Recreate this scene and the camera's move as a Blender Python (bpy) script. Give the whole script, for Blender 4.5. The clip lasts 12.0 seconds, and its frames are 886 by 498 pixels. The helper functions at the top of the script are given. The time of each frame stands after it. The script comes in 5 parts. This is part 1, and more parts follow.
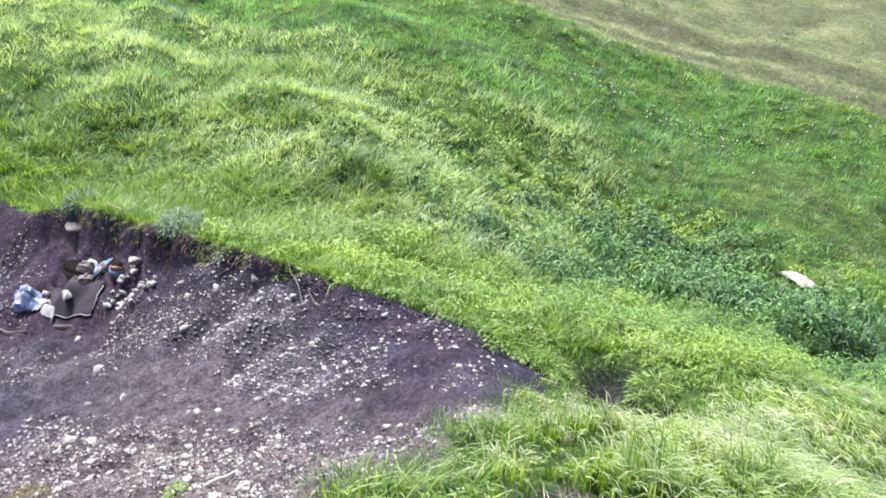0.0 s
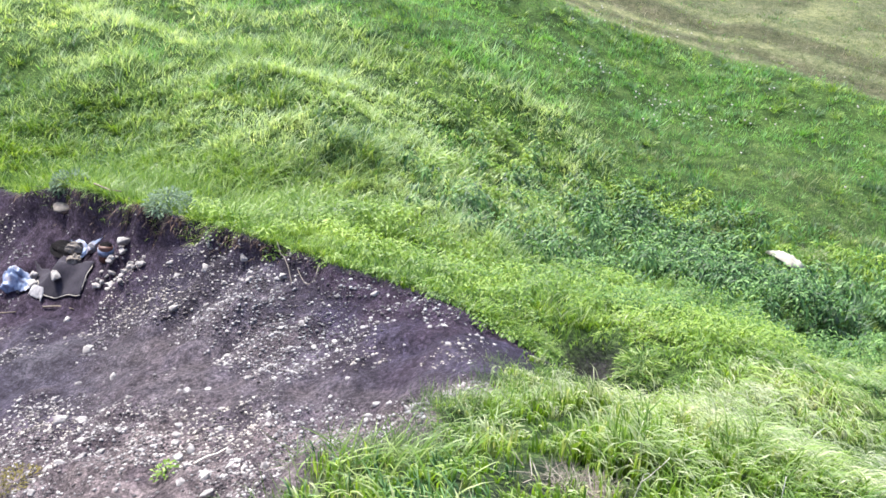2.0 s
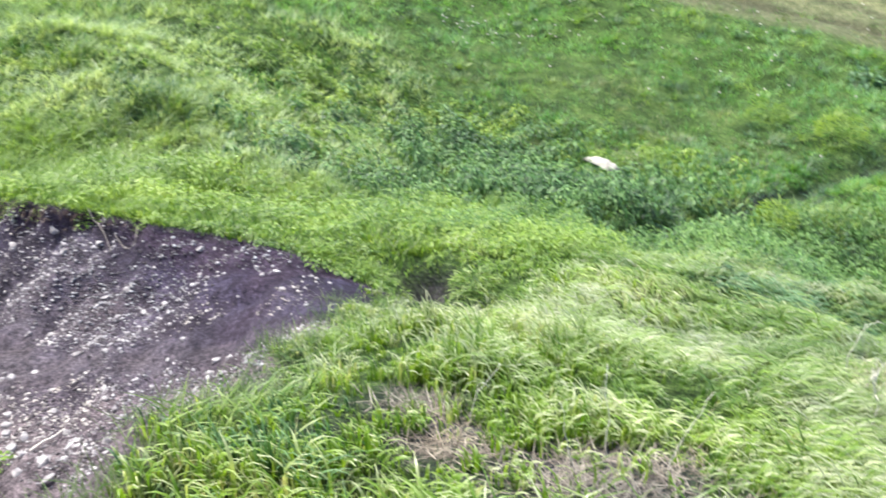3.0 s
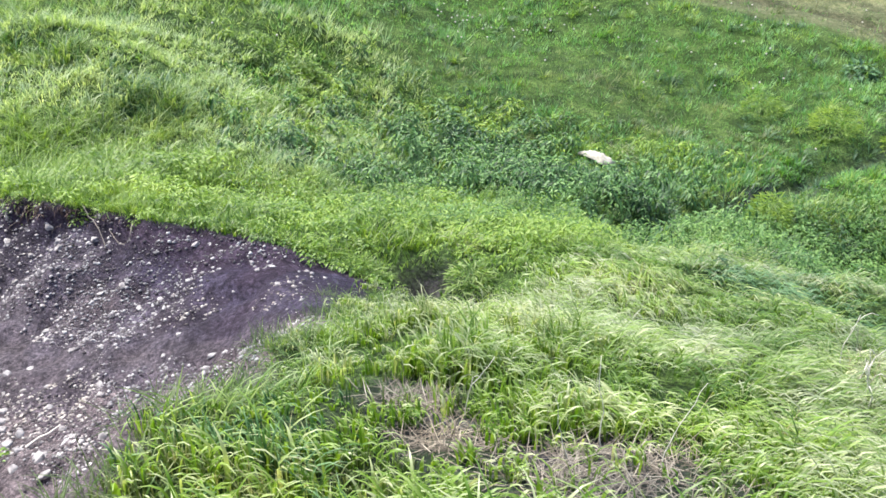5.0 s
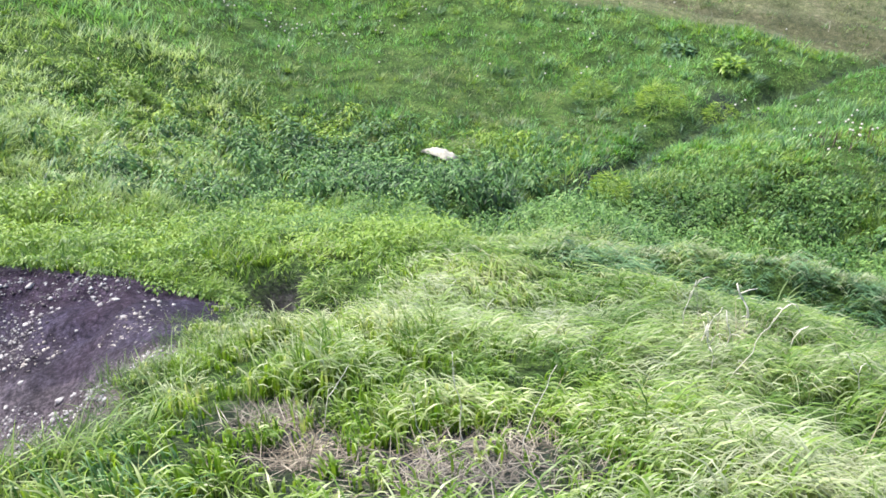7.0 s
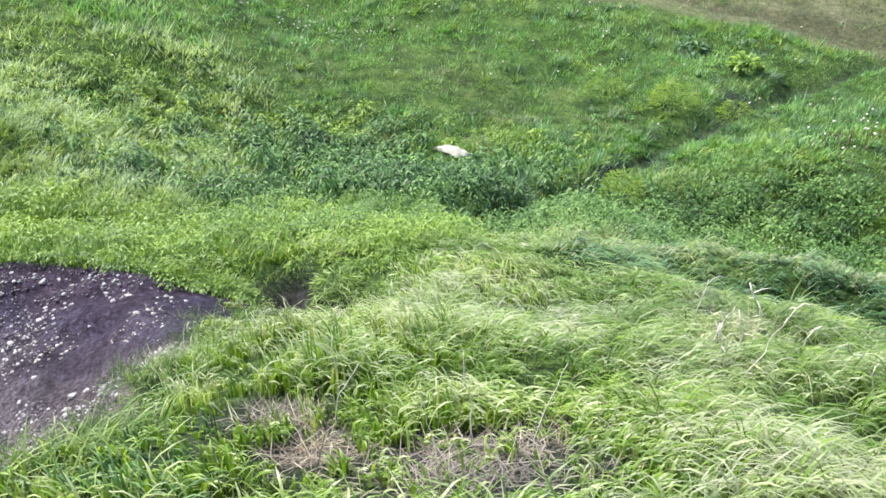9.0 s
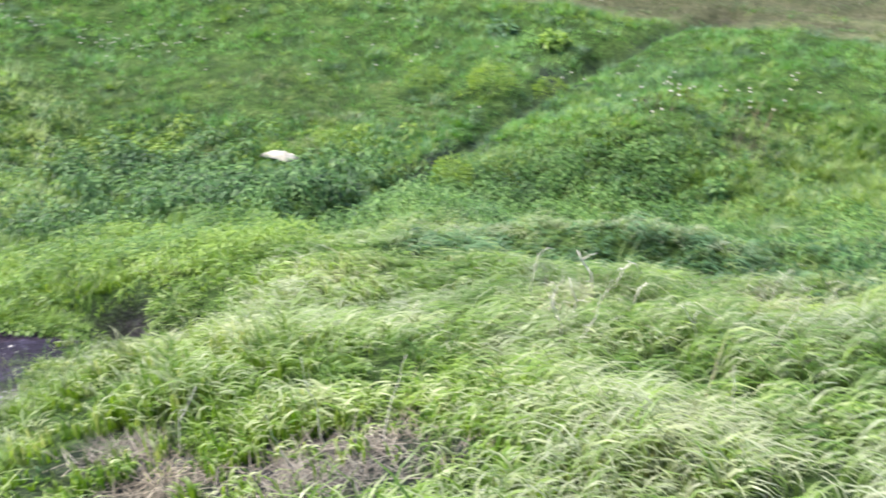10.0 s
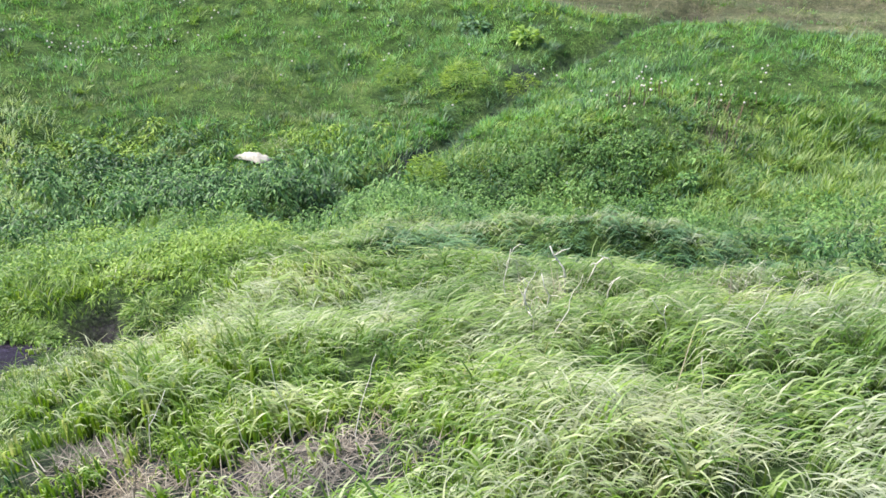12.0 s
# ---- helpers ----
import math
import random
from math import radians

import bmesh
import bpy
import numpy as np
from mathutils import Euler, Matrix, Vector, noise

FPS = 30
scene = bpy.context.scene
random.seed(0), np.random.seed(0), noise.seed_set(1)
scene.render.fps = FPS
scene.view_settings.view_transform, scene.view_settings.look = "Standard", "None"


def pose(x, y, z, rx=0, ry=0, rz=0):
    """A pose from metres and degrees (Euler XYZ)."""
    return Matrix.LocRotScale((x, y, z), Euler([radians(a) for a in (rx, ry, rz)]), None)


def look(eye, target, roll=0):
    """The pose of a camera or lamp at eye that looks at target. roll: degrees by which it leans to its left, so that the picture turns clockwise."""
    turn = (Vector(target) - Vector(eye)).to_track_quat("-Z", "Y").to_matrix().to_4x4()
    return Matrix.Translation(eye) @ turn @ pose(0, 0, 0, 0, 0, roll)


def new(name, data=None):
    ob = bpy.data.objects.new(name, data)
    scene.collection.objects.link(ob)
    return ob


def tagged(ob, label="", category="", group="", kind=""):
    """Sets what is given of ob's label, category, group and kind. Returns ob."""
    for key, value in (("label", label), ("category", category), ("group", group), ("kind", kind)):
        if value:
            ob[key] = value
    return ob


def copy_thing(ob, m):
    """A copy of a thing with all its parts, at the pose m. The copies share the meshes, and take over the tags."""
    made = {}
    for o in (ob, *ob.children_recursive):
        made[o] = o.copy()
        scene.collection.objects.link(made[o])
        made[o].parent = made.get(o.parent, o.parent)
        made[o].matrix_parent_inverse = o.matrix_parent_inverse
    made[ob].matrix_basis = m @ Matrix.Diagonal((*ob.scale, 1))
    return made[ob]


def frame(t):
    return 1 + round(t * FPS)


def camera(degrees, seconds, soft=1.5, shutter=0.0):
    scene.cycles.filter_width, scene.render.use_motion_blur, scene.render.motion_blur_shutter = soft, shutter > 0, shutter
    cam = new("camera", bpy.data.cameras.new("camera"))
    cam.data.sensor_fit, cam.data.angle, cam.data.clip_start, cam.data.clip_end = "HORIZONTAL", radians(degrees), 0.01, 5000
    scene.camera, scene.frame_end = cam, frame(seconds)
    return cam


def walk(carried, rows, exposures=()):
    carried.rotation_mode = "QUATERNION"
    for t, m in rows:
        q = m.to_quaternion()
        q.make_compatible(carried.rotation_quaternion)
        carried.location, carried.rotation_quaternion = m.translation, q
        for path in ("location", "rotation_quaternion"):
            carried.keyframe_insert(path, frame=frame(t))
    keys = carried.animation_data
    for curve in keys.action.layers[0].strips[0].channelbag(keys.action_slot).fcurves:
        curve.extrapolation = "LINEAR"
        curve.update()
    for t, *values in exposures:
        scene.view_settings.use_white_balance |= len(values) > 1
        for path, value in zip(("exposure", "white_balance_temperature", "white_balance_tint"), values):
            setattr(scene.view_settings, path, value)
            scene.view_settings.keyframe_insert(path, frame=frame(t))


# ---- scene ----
cam = camera(50.63, 12.0, soft=1.6, shutter=0.5)
PATH = (
    (0.0, pose(-0.204, -0.059, 10.087, 61.770, -1.941, 23.360)),
    (0.2, pose(-0.205, -0.091, 10.085, 61.244, -2.403, 23.436)),
    (0.5, pose(-0.203, -0.126, 10.097, 60.720, -2.142, 24.040)),
    (1.0, pose(-0.179, -0.118, 10.085, 60.820, -2.099, 23.491)),
    (1.5, pose(-0.175, -0.103, 10.081, 60.664, -2.221, 23.020)),
    (2.0, pose(-0.176, -0.100, 10.079, 60.661, -2.134, 22.741)),
    (2.5, pose(-0.158, -0.093, 10.071, 60.569, -1.923, 21.327)),
    (2.7, pose(-0.134, -0.076, 10.051, 59.229, -1.203, 16.809)),
    (2.9, pose(-0.096, -0.047, 10.029, 57.720, -0.866, 11.878)),
    (3.0, pose(-0.086, -0.045, 10.023, 57.153, -0.890, 10.327)),
    (3.2, pose(-0.079, -0.044, 10.025, 56.774, -0.728, 9.435)),
    (4.8, pose(-0.074, -0.053, 10.024, 56.863, -0.874, 9.955)),
    (5.0, pose(-0.074, -0.048, 10.018, 56.847, -0.779, 9.981)),
    (5.5, pose(-0.074, -0.046, 10.022, 56.868, -0.780, 10.066)),
    (5.8, pose(-0.072, -0.028, 10.007, 56.921, -0.725, 9.507)),
    (6.0, pose(-0.048, -0.029, 10.017, 57.193, -0.523, 6.024)),
    (6.2, pose(-0.017, -0.020, 10.011, 57.247, -0.193, 1.663)),
    (6.5, pose(-0.001, -0.009, 10.005, 57.191, -0.377, -1.295)),
    (7.0, pose(-0.004, -0.007, 10.003, 57.151, -0.185, -0.763)),
    (7.2, pose(-0.000, -0.017, 10.007, 57.012, -0.028, -0.468)),
    (8.8, pose(0.004, 0.005, 10.001, 57.026, 0.131, -0.082)),
    (9.0, pose(0.000, 0.000, 10.000, 57.000, -0.000, 0.000)),
    (9.5, pose(0.006, 0.006, 10.000, 57.039, 0.116, -1.185)),
    (9.7, pose(0.030, 0.001, 9.999, 57.119, 0.340, -4.910)),
    (9.9, pose(0.066, 0.009, 9.993, 56.857, 0.852, -10.113)),
    (10.0, pose(0.078, 0.005, 9.995, 56.662, 1.010, -12.004)),
    (10.2, pose(0.094, 0.001, 9.997, 56.325, 1.166, -13.959)),
    (10.5, pose(0.099, -0.001, 9.992, 56.396, 1.355, -14.045)),
    (11.0, pose(0.108, -0.005, 9.991, 56.442, 1.296, -13.816)),
    (11.5, pose(0.119, -0.005, 9.990, 56.588, 1.336, -13.811)),
    (12.0, pose(0.120, -0.001, 9.990, 56.534, 1.273, -13.780)),
)
EXPOSURES = ((0.0, 1.72), (2.5, 1.72), (3.4, 1.58), (5.0, 1.51), (9.3, 1.50), (10.5, 1.50), (11.0, 1.38), (12.0, 1.36))
walk(cam, PATH, EXPOSURES)

# ---- sky and sun ----
SUN_UP, SUN_ROUND = 58.0, -62.0
world = bpy.data.worlds.new("sky")
scene.world = world
world.use_nodes = True
sky = world.node_tree.nodes.new("ShaderNodeTexSky")
sky.sky_type, sky.sun_disc = "NISHITA", False
sky.sun_elevation, sky.sun_rotation = radians(SUN_UP), radians(SUN_ROUND)
sky.air_density, sky.dust_density, sky.ozone_density = 1.0, 3.0, 1.0
world.node_tree.nodes["Background"].inputs["Strength"].default_value = 0.15
world.node_tree.links.new(sky.outputs[0], world.node_tree.nodes["Background"].inputs["Color"])
lamp = bpy.data.lights.new("sun", "SUN")
lamp.energy, lamp.angle, lamp.color = 2.9, radians(12), (1.0, 0.96, 0.89)
sun = new("sun", lamp)
toward = Vector((math.sin(radians(SUN_ROUND)) * math.cos(radians(SUN_UP)), math.cos(radians(SUN_ROUND)) * math.cos(radians(SUN_UP)), math.sin(radians(SUN_UP))))
sun.matrix_world = look(toward * 60, (0, 0, 0))


# ---- materials ----
def material(name):
    m = bpy.data.materials.new(name)
    m.use_nodes = True
    return m, m.node_tree.nodes, m.node_tree.links, m.node_tree.nodes["Principled BSDF"]


def noise_node(nodes, links, scale, detail=4.0, rough=0.6):
    co = nodes.new("ShaderNodeNewGeometry")
    n = nodes.new("ShaderNodeTexNoise")
    n.inputs["Scale"].default_value, n.inputs["Detail"].default_value, n.inputs["Roughness"].default_value = scale, detail, rough
    links.new(co.outputs["Position"], n.inputs["Vector"])
    return n.outputs["Fac"]


def ramp(nodes, links, source, stops):
    r = nodes.new("ShaderNodeValToRGB")
    while len(r.color_ramp.elements) < len(stops):
        r.color_ramp.elements.new(0.5)
    for e, (at, colour) in zip(r.color_ramp.elements, stops):
        e.position, e.color = at, (*colour, 1)
    links.new(source, r.inputs["Fac"])
    return r.outputs["Color"]


def mix(nodes, links, kind, fac, a, b):
    m = nodes.new("ShaderNodeMix")
    m.data_type, m.blend_type = "RGBA", kind
    for value, socket in ((fac, m.inputs[0]), (a, m.inputs[6]), (b, m.inputs[7])):
        if isinstance(value, (int, float)):
            socket.default_value = value
        elif isinstance(value, tuple):
            socket.default_value = (*value, 1)
        else:
            links.new(value, socket)
    return m.outputs[2]


def bump(nodes, links, bsdf, source, strength, distance):
    b = nodes.new("ShaderNodeBump")
    b.inputs["Strength"].default_value, b.inputs["Distance"].default_value = strength, distance
    links.new(source, b.inputs["Height"])
    links.new(b.outputs["Normal"], bsdf.inputs["Normal"])


def leaf_material(name, stops, rough=0.45, through_light=0.35, gloss=0.5, patch=0.42, single=0.45):
    """Leaves and blades: colour from blade to blade and patch to patch, light passing through."""
    m, nodes, links, bsdf = material(name)
    geo = nodes.new("ShaderNodeNewGeometry")
    tone = nodes.new("ShaderNodeAttribute")
    tone.attribute_name = "tone"
    blend = nodes.new("ShaderNodeMix")
    blend.inputs[0].default_value = single
    links.new(tone.outputs["Fac"], blend.inputs[2])
    links.new(geo.outputs["Random Per Island"], blend.inputs[3])
    base = ramp(nodes, links, blend.outputs[0], stops)
    big = noise_node(nodes, links, 0.55, 3.0)
    shade = ramp(nodes, links, big, [(0.32, (1 - patch, 1 - 0.8 * patch, 1 - 0.75 * patch)), (0.5, (1.0, 1.0, 1.0)), (0.68, (1 + 0.65 * patch, 1 + 0.4 * patch, 1 - 0.25 * patch))])
    colour = mix(nodes, links, "MULTIPLY", 1.0, base, shade)
    links.new(colour, bsdf.inputs["Base Color"])
    bsdf.inputs["Roughness"].default_value = rough
    bsdf.inputs["Specular IOR Level"].default_value = gloss
    thin = nodes.new("ShaderNodeBsdfTranslucent")
    links.new(mix(nodes, links, "MULTIPLY", 1.0, colour, (1.15, 1.1, 0.55)), thin.inputs["Color"])
    both = nodes.new("ShaderNodeMixShader")
    both.inputs[0].default_value = through_light
    links.new(bsdf.outputs[0], both.inputs[1])
    links.new(thin.outputs[0], both.inputs[2])
    links.new(both.outputs[0], nodes["Material Output"].inputs["Surface"])
    return m


def plain_material(name, stops, rough=0.8, scale=9.0, metal=0.0, relief=0.0, fine=60.0):
    m, nodes, links, bsdf = material(name)
    colour = ramp(nodes, links, noise_node(nodes, links, scale), stops)
    links.new(colour, bsdf.inputs["Base Color"])
    bsdf.inputs["Roughness"].default_value, bsdf.inputs["Metallic"].default_value = rough, metal
    if relief:
        bump(nodes, links, bsdf, noise_node(nodes, links, fine), 0.6, relief)
    return m


# Pale top stops of SILVER, LUSH and FRESH hold sky sheen on arched tips.
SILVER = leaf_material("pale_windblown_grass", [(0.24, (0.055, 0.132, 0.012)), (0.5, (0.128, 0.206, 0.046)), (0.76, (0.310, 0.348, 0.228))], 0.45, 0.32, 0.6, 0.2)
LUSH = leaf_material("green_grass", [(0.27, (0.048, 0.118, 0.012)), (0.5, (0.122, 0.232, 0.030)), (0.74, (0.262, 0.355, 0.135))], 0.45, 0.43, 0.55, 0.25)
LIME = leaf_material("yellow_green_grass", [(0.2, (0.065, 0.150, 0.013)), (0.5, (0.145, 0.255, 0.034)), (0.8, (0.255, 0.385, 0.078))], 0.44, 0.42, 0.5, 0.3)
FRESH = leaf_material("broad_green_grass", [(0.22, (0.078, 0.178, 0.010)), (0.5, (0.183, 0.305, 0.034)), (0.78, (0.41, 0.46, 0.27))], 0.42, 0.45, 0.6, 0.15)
OLIVE = leaf_material("olive_grass", [(0.2, (0.062, 0.105, 0.028)), (0.5, (0.132, 0.192, 0.082)), (0.8, (0.255, 0.28, 0.165))], 0.55, 0.3, 0.25)
# Real dark grass, and shade put in as dark grass in the hollows.
DEEP = leaf_material("dark_and_shaded_grass", [(0.2, (0.018, 0.062, 0.020)), (0.5, (0.055, 0.140, 0.052)), (0.8, (0.130, 0.240, 0.110))], 0.48, 0.3, 0.45, 0.3)
# Bluer far grass; its brighter light is put into the colour.
BRIGHTENED = leaf_material("brightened_far_grass", [(0.2, (0.078, 0.215, 0.036)), (0.5, (0.135, 0.325, 0.098)), (0.8, (0.265, 0.455, 0.20))], 0.45, 0.5, 0.5, 0.3, 0.45)
PALE = leaf_material("pale_upright_grass", [(0.22, (0.10, 0.18, 0.04)), (0.5, (0.275, 0.405, 0.178)), (0.8, (0.45, 0.55, 0.34))], 0.45, 0.48, 0.5, 0.15, 0.5)
STRAW = leaf_material("dry_straw", [(0.15, (0.05, 0.04, 0.032)), (0.5, (0.135, 0.115, 0.094)), (0.85, (0.33, 0.30, 0.25))], 0.7, 0.1, 0.3)
NETTLE = leaf_material("nettle_leaf", [(0.24, (0.013, 0.050, 0.013)), (0.5, (0.054, 0.148, 0.040)), (0.76, (0.17, 0.31, 0.10))], 0.48, 0.3, 0.4, 0.25, 0.6)
WEED = leaf_material("weed_leaf", [(0.2, (0.05, 0.13, 0.012)), (0.5, (0.150, 0.272, 0.026)), (0.8, (0.275, 0.40, 0.075))], 0.45, 0.36, 0.5, 0.3)
HERB = leaf_material("herb_leaf", [(0.22, (0.024, 0.076, 0.012)), (0.5, (0.074, 0.175, 0.032)), (0.78, (0.185, 0.32, 0.09))], 0.48, 0.34, 0.4, 0.2, 0.55)
SAGE = leaf_material("sage_leaf", [(0.2, (0.06, 0.11, 0.065)), (0.8, (0.16, 0.235, 0.165))], 0.7, 0.25, 0.3)


def ground_material():
    m, nodes, links, bsdf = material("soil_and_turf")
    soil_mask = nodes.new("ShaderNodeAttribute")
    soil_mask.attribute_name = "soil"
    track_mask = nodes.new("ShaderNodeAttribute")
    track_mask.attribute_name = "track"
    pale_mask = nodes.new("ShaderNodeAttribute")
    pale_mask.attribute_name = "pale"
    grain = noise_node(nodes, links, 24.0, 6.0, 0.75)
    blotch = noise_node(nodes, links, 1.7, 8.0, 0.72)
    dark = ramp(nodes, links, blotch, [(0.34, (0.0155, 0.0130, 0.024)), (0.5, (0.0312, 0.026, 0.049)), (0.66, (0.071, 0.061, 0.110))])
    dry_mask = nodes.new("ShaderNodeAttribute")
    dry_mask.attribute_name = "dry"
    dry = ramp(nodes, links, blotch, [(0.34, (0.026, 0.0235, 0.033)), (0.5, (0.056, 0.052, 0.069)), (0.66, (0.112, 0.106, 0.131))])
    dark = mix(nodes, links, "MIX", dry_mask.outputs["Fac"], dark, dry)
    light = ramp(nodes, links, noise_node(nodes, links, 3.0, 6.0, 0.7), [(0.36, (0.082, 0.067, 0.073)), (0.64, (0.255, 0.216, 0.222))])
    soil = mix(nodes, links, "MIX", pale_mask.outputs["Fac"], dark, light)
    soil = mix(nodes, links, "MULTIPLY", 0.85, soil, ramp(nodes, links, noise_node(nodes, links, 6.5, 9.0, 0.8), [(0.36, (0.45, 0.44, 0.46)), (0.5, (1.0, 1.0, 1.0)), (0.66, (1.75, 1.7, 1.7))]))
    dark_soil_mask = nodes.new("ShaderNodeAttribute")
    dark_soil_mask.attribute_name = "dark_soil"
    dark_soil = ramp(nodes, links, noise_node(nodes, links, 8.0, 6.0, 0.75), [(0.38, (0.025, 0.0175, 0.028)), (0.5, (0.046, 0.033, 0.053)), (0.64, (0.091, 0.069, 0.104))])
    soil = mix(nodes, links, "MIX", dark_soil_mask.outputs["Fac"], soil, dark_soil)
    soil = mix(nodes, links, "MULTIPLY", 0.8, soil, ramp(nodes, links, grain, [(0.38, (0.42, 0.42, 0.43)), (0.5, (0.95, 0.95, 0.95)), (0.62, (1.75, 1.7, 1.7))]))
    turf = ramp(nodes, links, noise_node(nodes, links, 1.1, 6.0, 0.7), [(0.36, (0.020, 0.043, 0.010)), (0.5, (0.045, 0.090, 0.021)), (0.64, (0.082, 0.138, 0.040))])
    worn = ramp(nodes, links, noise_node(nodes, links, 0.9, 6.0, 0.7), [(0.3, (0.075, 0.092, 0.055)), (0.55, (0.140, 0.152, 0.100)), (0.75, (0.215, 0.21, 0.165))])
    worn = mix(nodes, links, "MULTIPLY", 0.9, worn, ramp(nodes, links, noise_node(nodes, links, 5.0, 8.0, 0.8), [(0.35, (0.35, 0.42, 0.3)), (0.65, (1.5, 1.4, 1.3))]))
    streak = nodes.new("ShaderNodeAttribute")
    streak.attribute_name = "streak"
    worn = mix(nodes, links, "MULTIPLY", 0.9, worn, ramp(nodes, links, streak.outputs["Fac"], [(0.1, (0.6, 0.58, 0.56)), (0.5, (0.95, 0.98, 0.9)), (0.9, (1.4, 1.38, 1.2))]))
    turf = mix(nodes, links, "MULTIPLY", 0.9, turf, ramp(nodes, links, noise_node(nodes, links, 9.0, 8.0, 0.8), [(0.35, (0.4, 0.4, 0.4)), (0.65, (1.6, 1.6, 1.5))]))
    turf = mix(nodes, links, "MULTIPLY", 0.9, turf, ramp(nodes, links, noise_node(nodes, links, 26.0, 5.0, 0.75), [(0.38, (0.25, 0.28, 0.25)), (0.5, (0.9, 0.9, 0.9)), (0.62, (2.1, 1.9, 1.7))]))
    worn = mix(nodes, links, "MULTIPLY", 0.7, worn, ramp(nodes, links, noise_node(nodes, links, 22.0, 5.0, 0.75), [(0.38, (0.4, 0.45, 0.35)), (0.62, (1.6, 1.55, 1.4))]))
    colour = mix(nodes, links, "MIX", track_mask.outputs["Fac"], turf, worn)
    colour = mix(nodes, links, "MIX", soil_mask.outputs["Fac"], colour, soil)
    links.new(colour, bsdf.inputs["Base Color"])
    bsdf.inputs["Roughness"].default_value = 0.95
    bsdf.inputs["Specular IOR Level"].default_value = 0.15
    bump(nodes, links, bsdf, noise_node(nodes, links, 11.0, 9.0, 0.75), 1.0, 0.11)
    return m


GROUND = ground_material()
STONE = plain_material("limestone", [(0.32, (0.112, 0.104, 0.106)), (0.46, (0.225, 0.212, 0.212)), (0.66, (0.40, 0.38, 0.372))], 0.9, 11.0, 0, 0.008)


PEBBLE = leaf_material("pale_pebble", [(0.15, (0.08, 0.072, 0.08)), (0.5, (0.26, 0.245, 0.25)), (0.84, (0.47, 0.45, 0.445))], 0.85, 0.0, 0.3, 0.2)
CLOD = plain_material("dark_clod", [(0.3, (0.025, 0.021, 0.025)), (0.7, (0.085, 0.075, 0.082))], 0.95, 12.0, 0, 0.004)
ROOT = leaf_material("brown_roots", [(0.2, (0.02, 0.013, 0.012)), (0.5, (0.075, 0.050, 0.044)), (0.85, (0.20, 0.155, 0.13))], 0.9, 0.0, 0.1)
WOOD = plain_material("grey_wood", [(0.3, (0.10, 0.08, 0.065)), (0.7, (0.24, 0.20, 0.16))], 0.85, 30.0)
DEAD = plain_material("bleached_stalk", [(0.3, (0.56, 0.51, 0.44)), (0.7, (0.78, 0.74, 0.66))], 0.75, 25.0)
FABRIC = plain_material("dark_grey_fabric", [(0.3, (0.013, 0.011, 0.018)), (0.7, (0.026, 0.0215, 0.037))], 0.95, 20.0, 0, 0.003)
BLACK = plain_material("black_plastic", [(0.3, (0.003, 0.003, 0.004)), (0.7, (0.008, 0.007, 0.008))], 0.7, 8.0)
BLACK.node_tree.nodes["Principled BSDF"].inputs["Specular IOR Level"].default_value = 0.03
WHITE = plain_material("soiled_white_plastic", [(0.3, (0.18, 0.17, 0.185)), (0.7, (0.34, 0.33, 0.345))], 0.5, 11.0)
CORD = plain_material("pale_edging", [(0.3, (0.26, 0.235, 0.21)), (0.7, (0.44, 0.41, 0.37))], 0.8, 15.0)
BLUE = plain_material("blue_and_white_print", [(0.38, (0.05, 0.06, 0.12)), (0.44, (0.12, 0.17, 0.29)), (0.52, (0.21, 0.26, 0.39)), (0.58, (0.36, 0.36, 0.42)), (0.68, (0.27, 0.22, 0.27))], 0.4, 5.0)
RUST = plain_material("reddish_brown_plastic", [(0.3, (0.08, 0.035, 0.028)), (0.7, (0.16, 0.075, 0.06))], 0.6, 9.0)
TAN = plain_material("tan_sacking", [(0.3, (0.11, 0.095, 0.085)), (0.7, (0.21, 0.185, 0.165))], 0.9, 12.0, 0, 0.004)
SACK = plain_material("weathered_white_sack", [(0.34, (0.17, 0.155, 0.125)), (0.5, (0.31, 0.295, 0.25)), (0.65, (0.42, 0.40, 0.35))], 0.7, 4.0, 0, 0.01, 25.0)
CLOCK = plain_material("dandelion_down", [(0.3, (0.36, 0.33, 0.29)), (0.7, (0.56, 0.53, 0.47))], 0.9, 30.0)
MOSS = leaf_material("dull_moss", [(0.2, (0.08, 0.072, 0.03)), (0.8, (0.17, 0.15, 0.06))], 0.9, 0.1, 0.1)


# ---- the lie of the land ----
def lattice(ix, iy, seed):
    h = (ix.astype(np.int64) * 374761393 + iy.astype(np.int64) * 668265263 + seed * 974711) & 0xFFFFFFFF
    h = ((h ^ (h >> 13)) * 1274126177) & 0xFFFFFFFF
    return ((h ^ (h >> 16)) & 0xFFFF) / 65535.0


def wave(x, y, size, seed):
    """Smooth noise from -1 to 1 with features of that size in metres."""
    x, y = np.asarray(x, float) / size, np.asarray(y, float) / size
    ix, iy = np.floor(x), np.floor(y)
    u, v = x - ix, y - iy
    u, v = u * u * (3 - 2 * u), v * v * (3 - 2 * v)
    a, b = lattice(ix, iy, seed), lattice(ix + 1, iy, seed)
    c, d = lattice(ix, iy + 1, seed), lattice(ix + 1, iy + 1, seed)
    return 2 * ((a * (1 - u) + b * u) * (1 - v) + (c * (1 - u) + d * u) * v) - 1


def step(a, b, v):
    s = np.clip((v - a) / (b - a), 0, 1)
    return s * s * (3 - 2 * s)


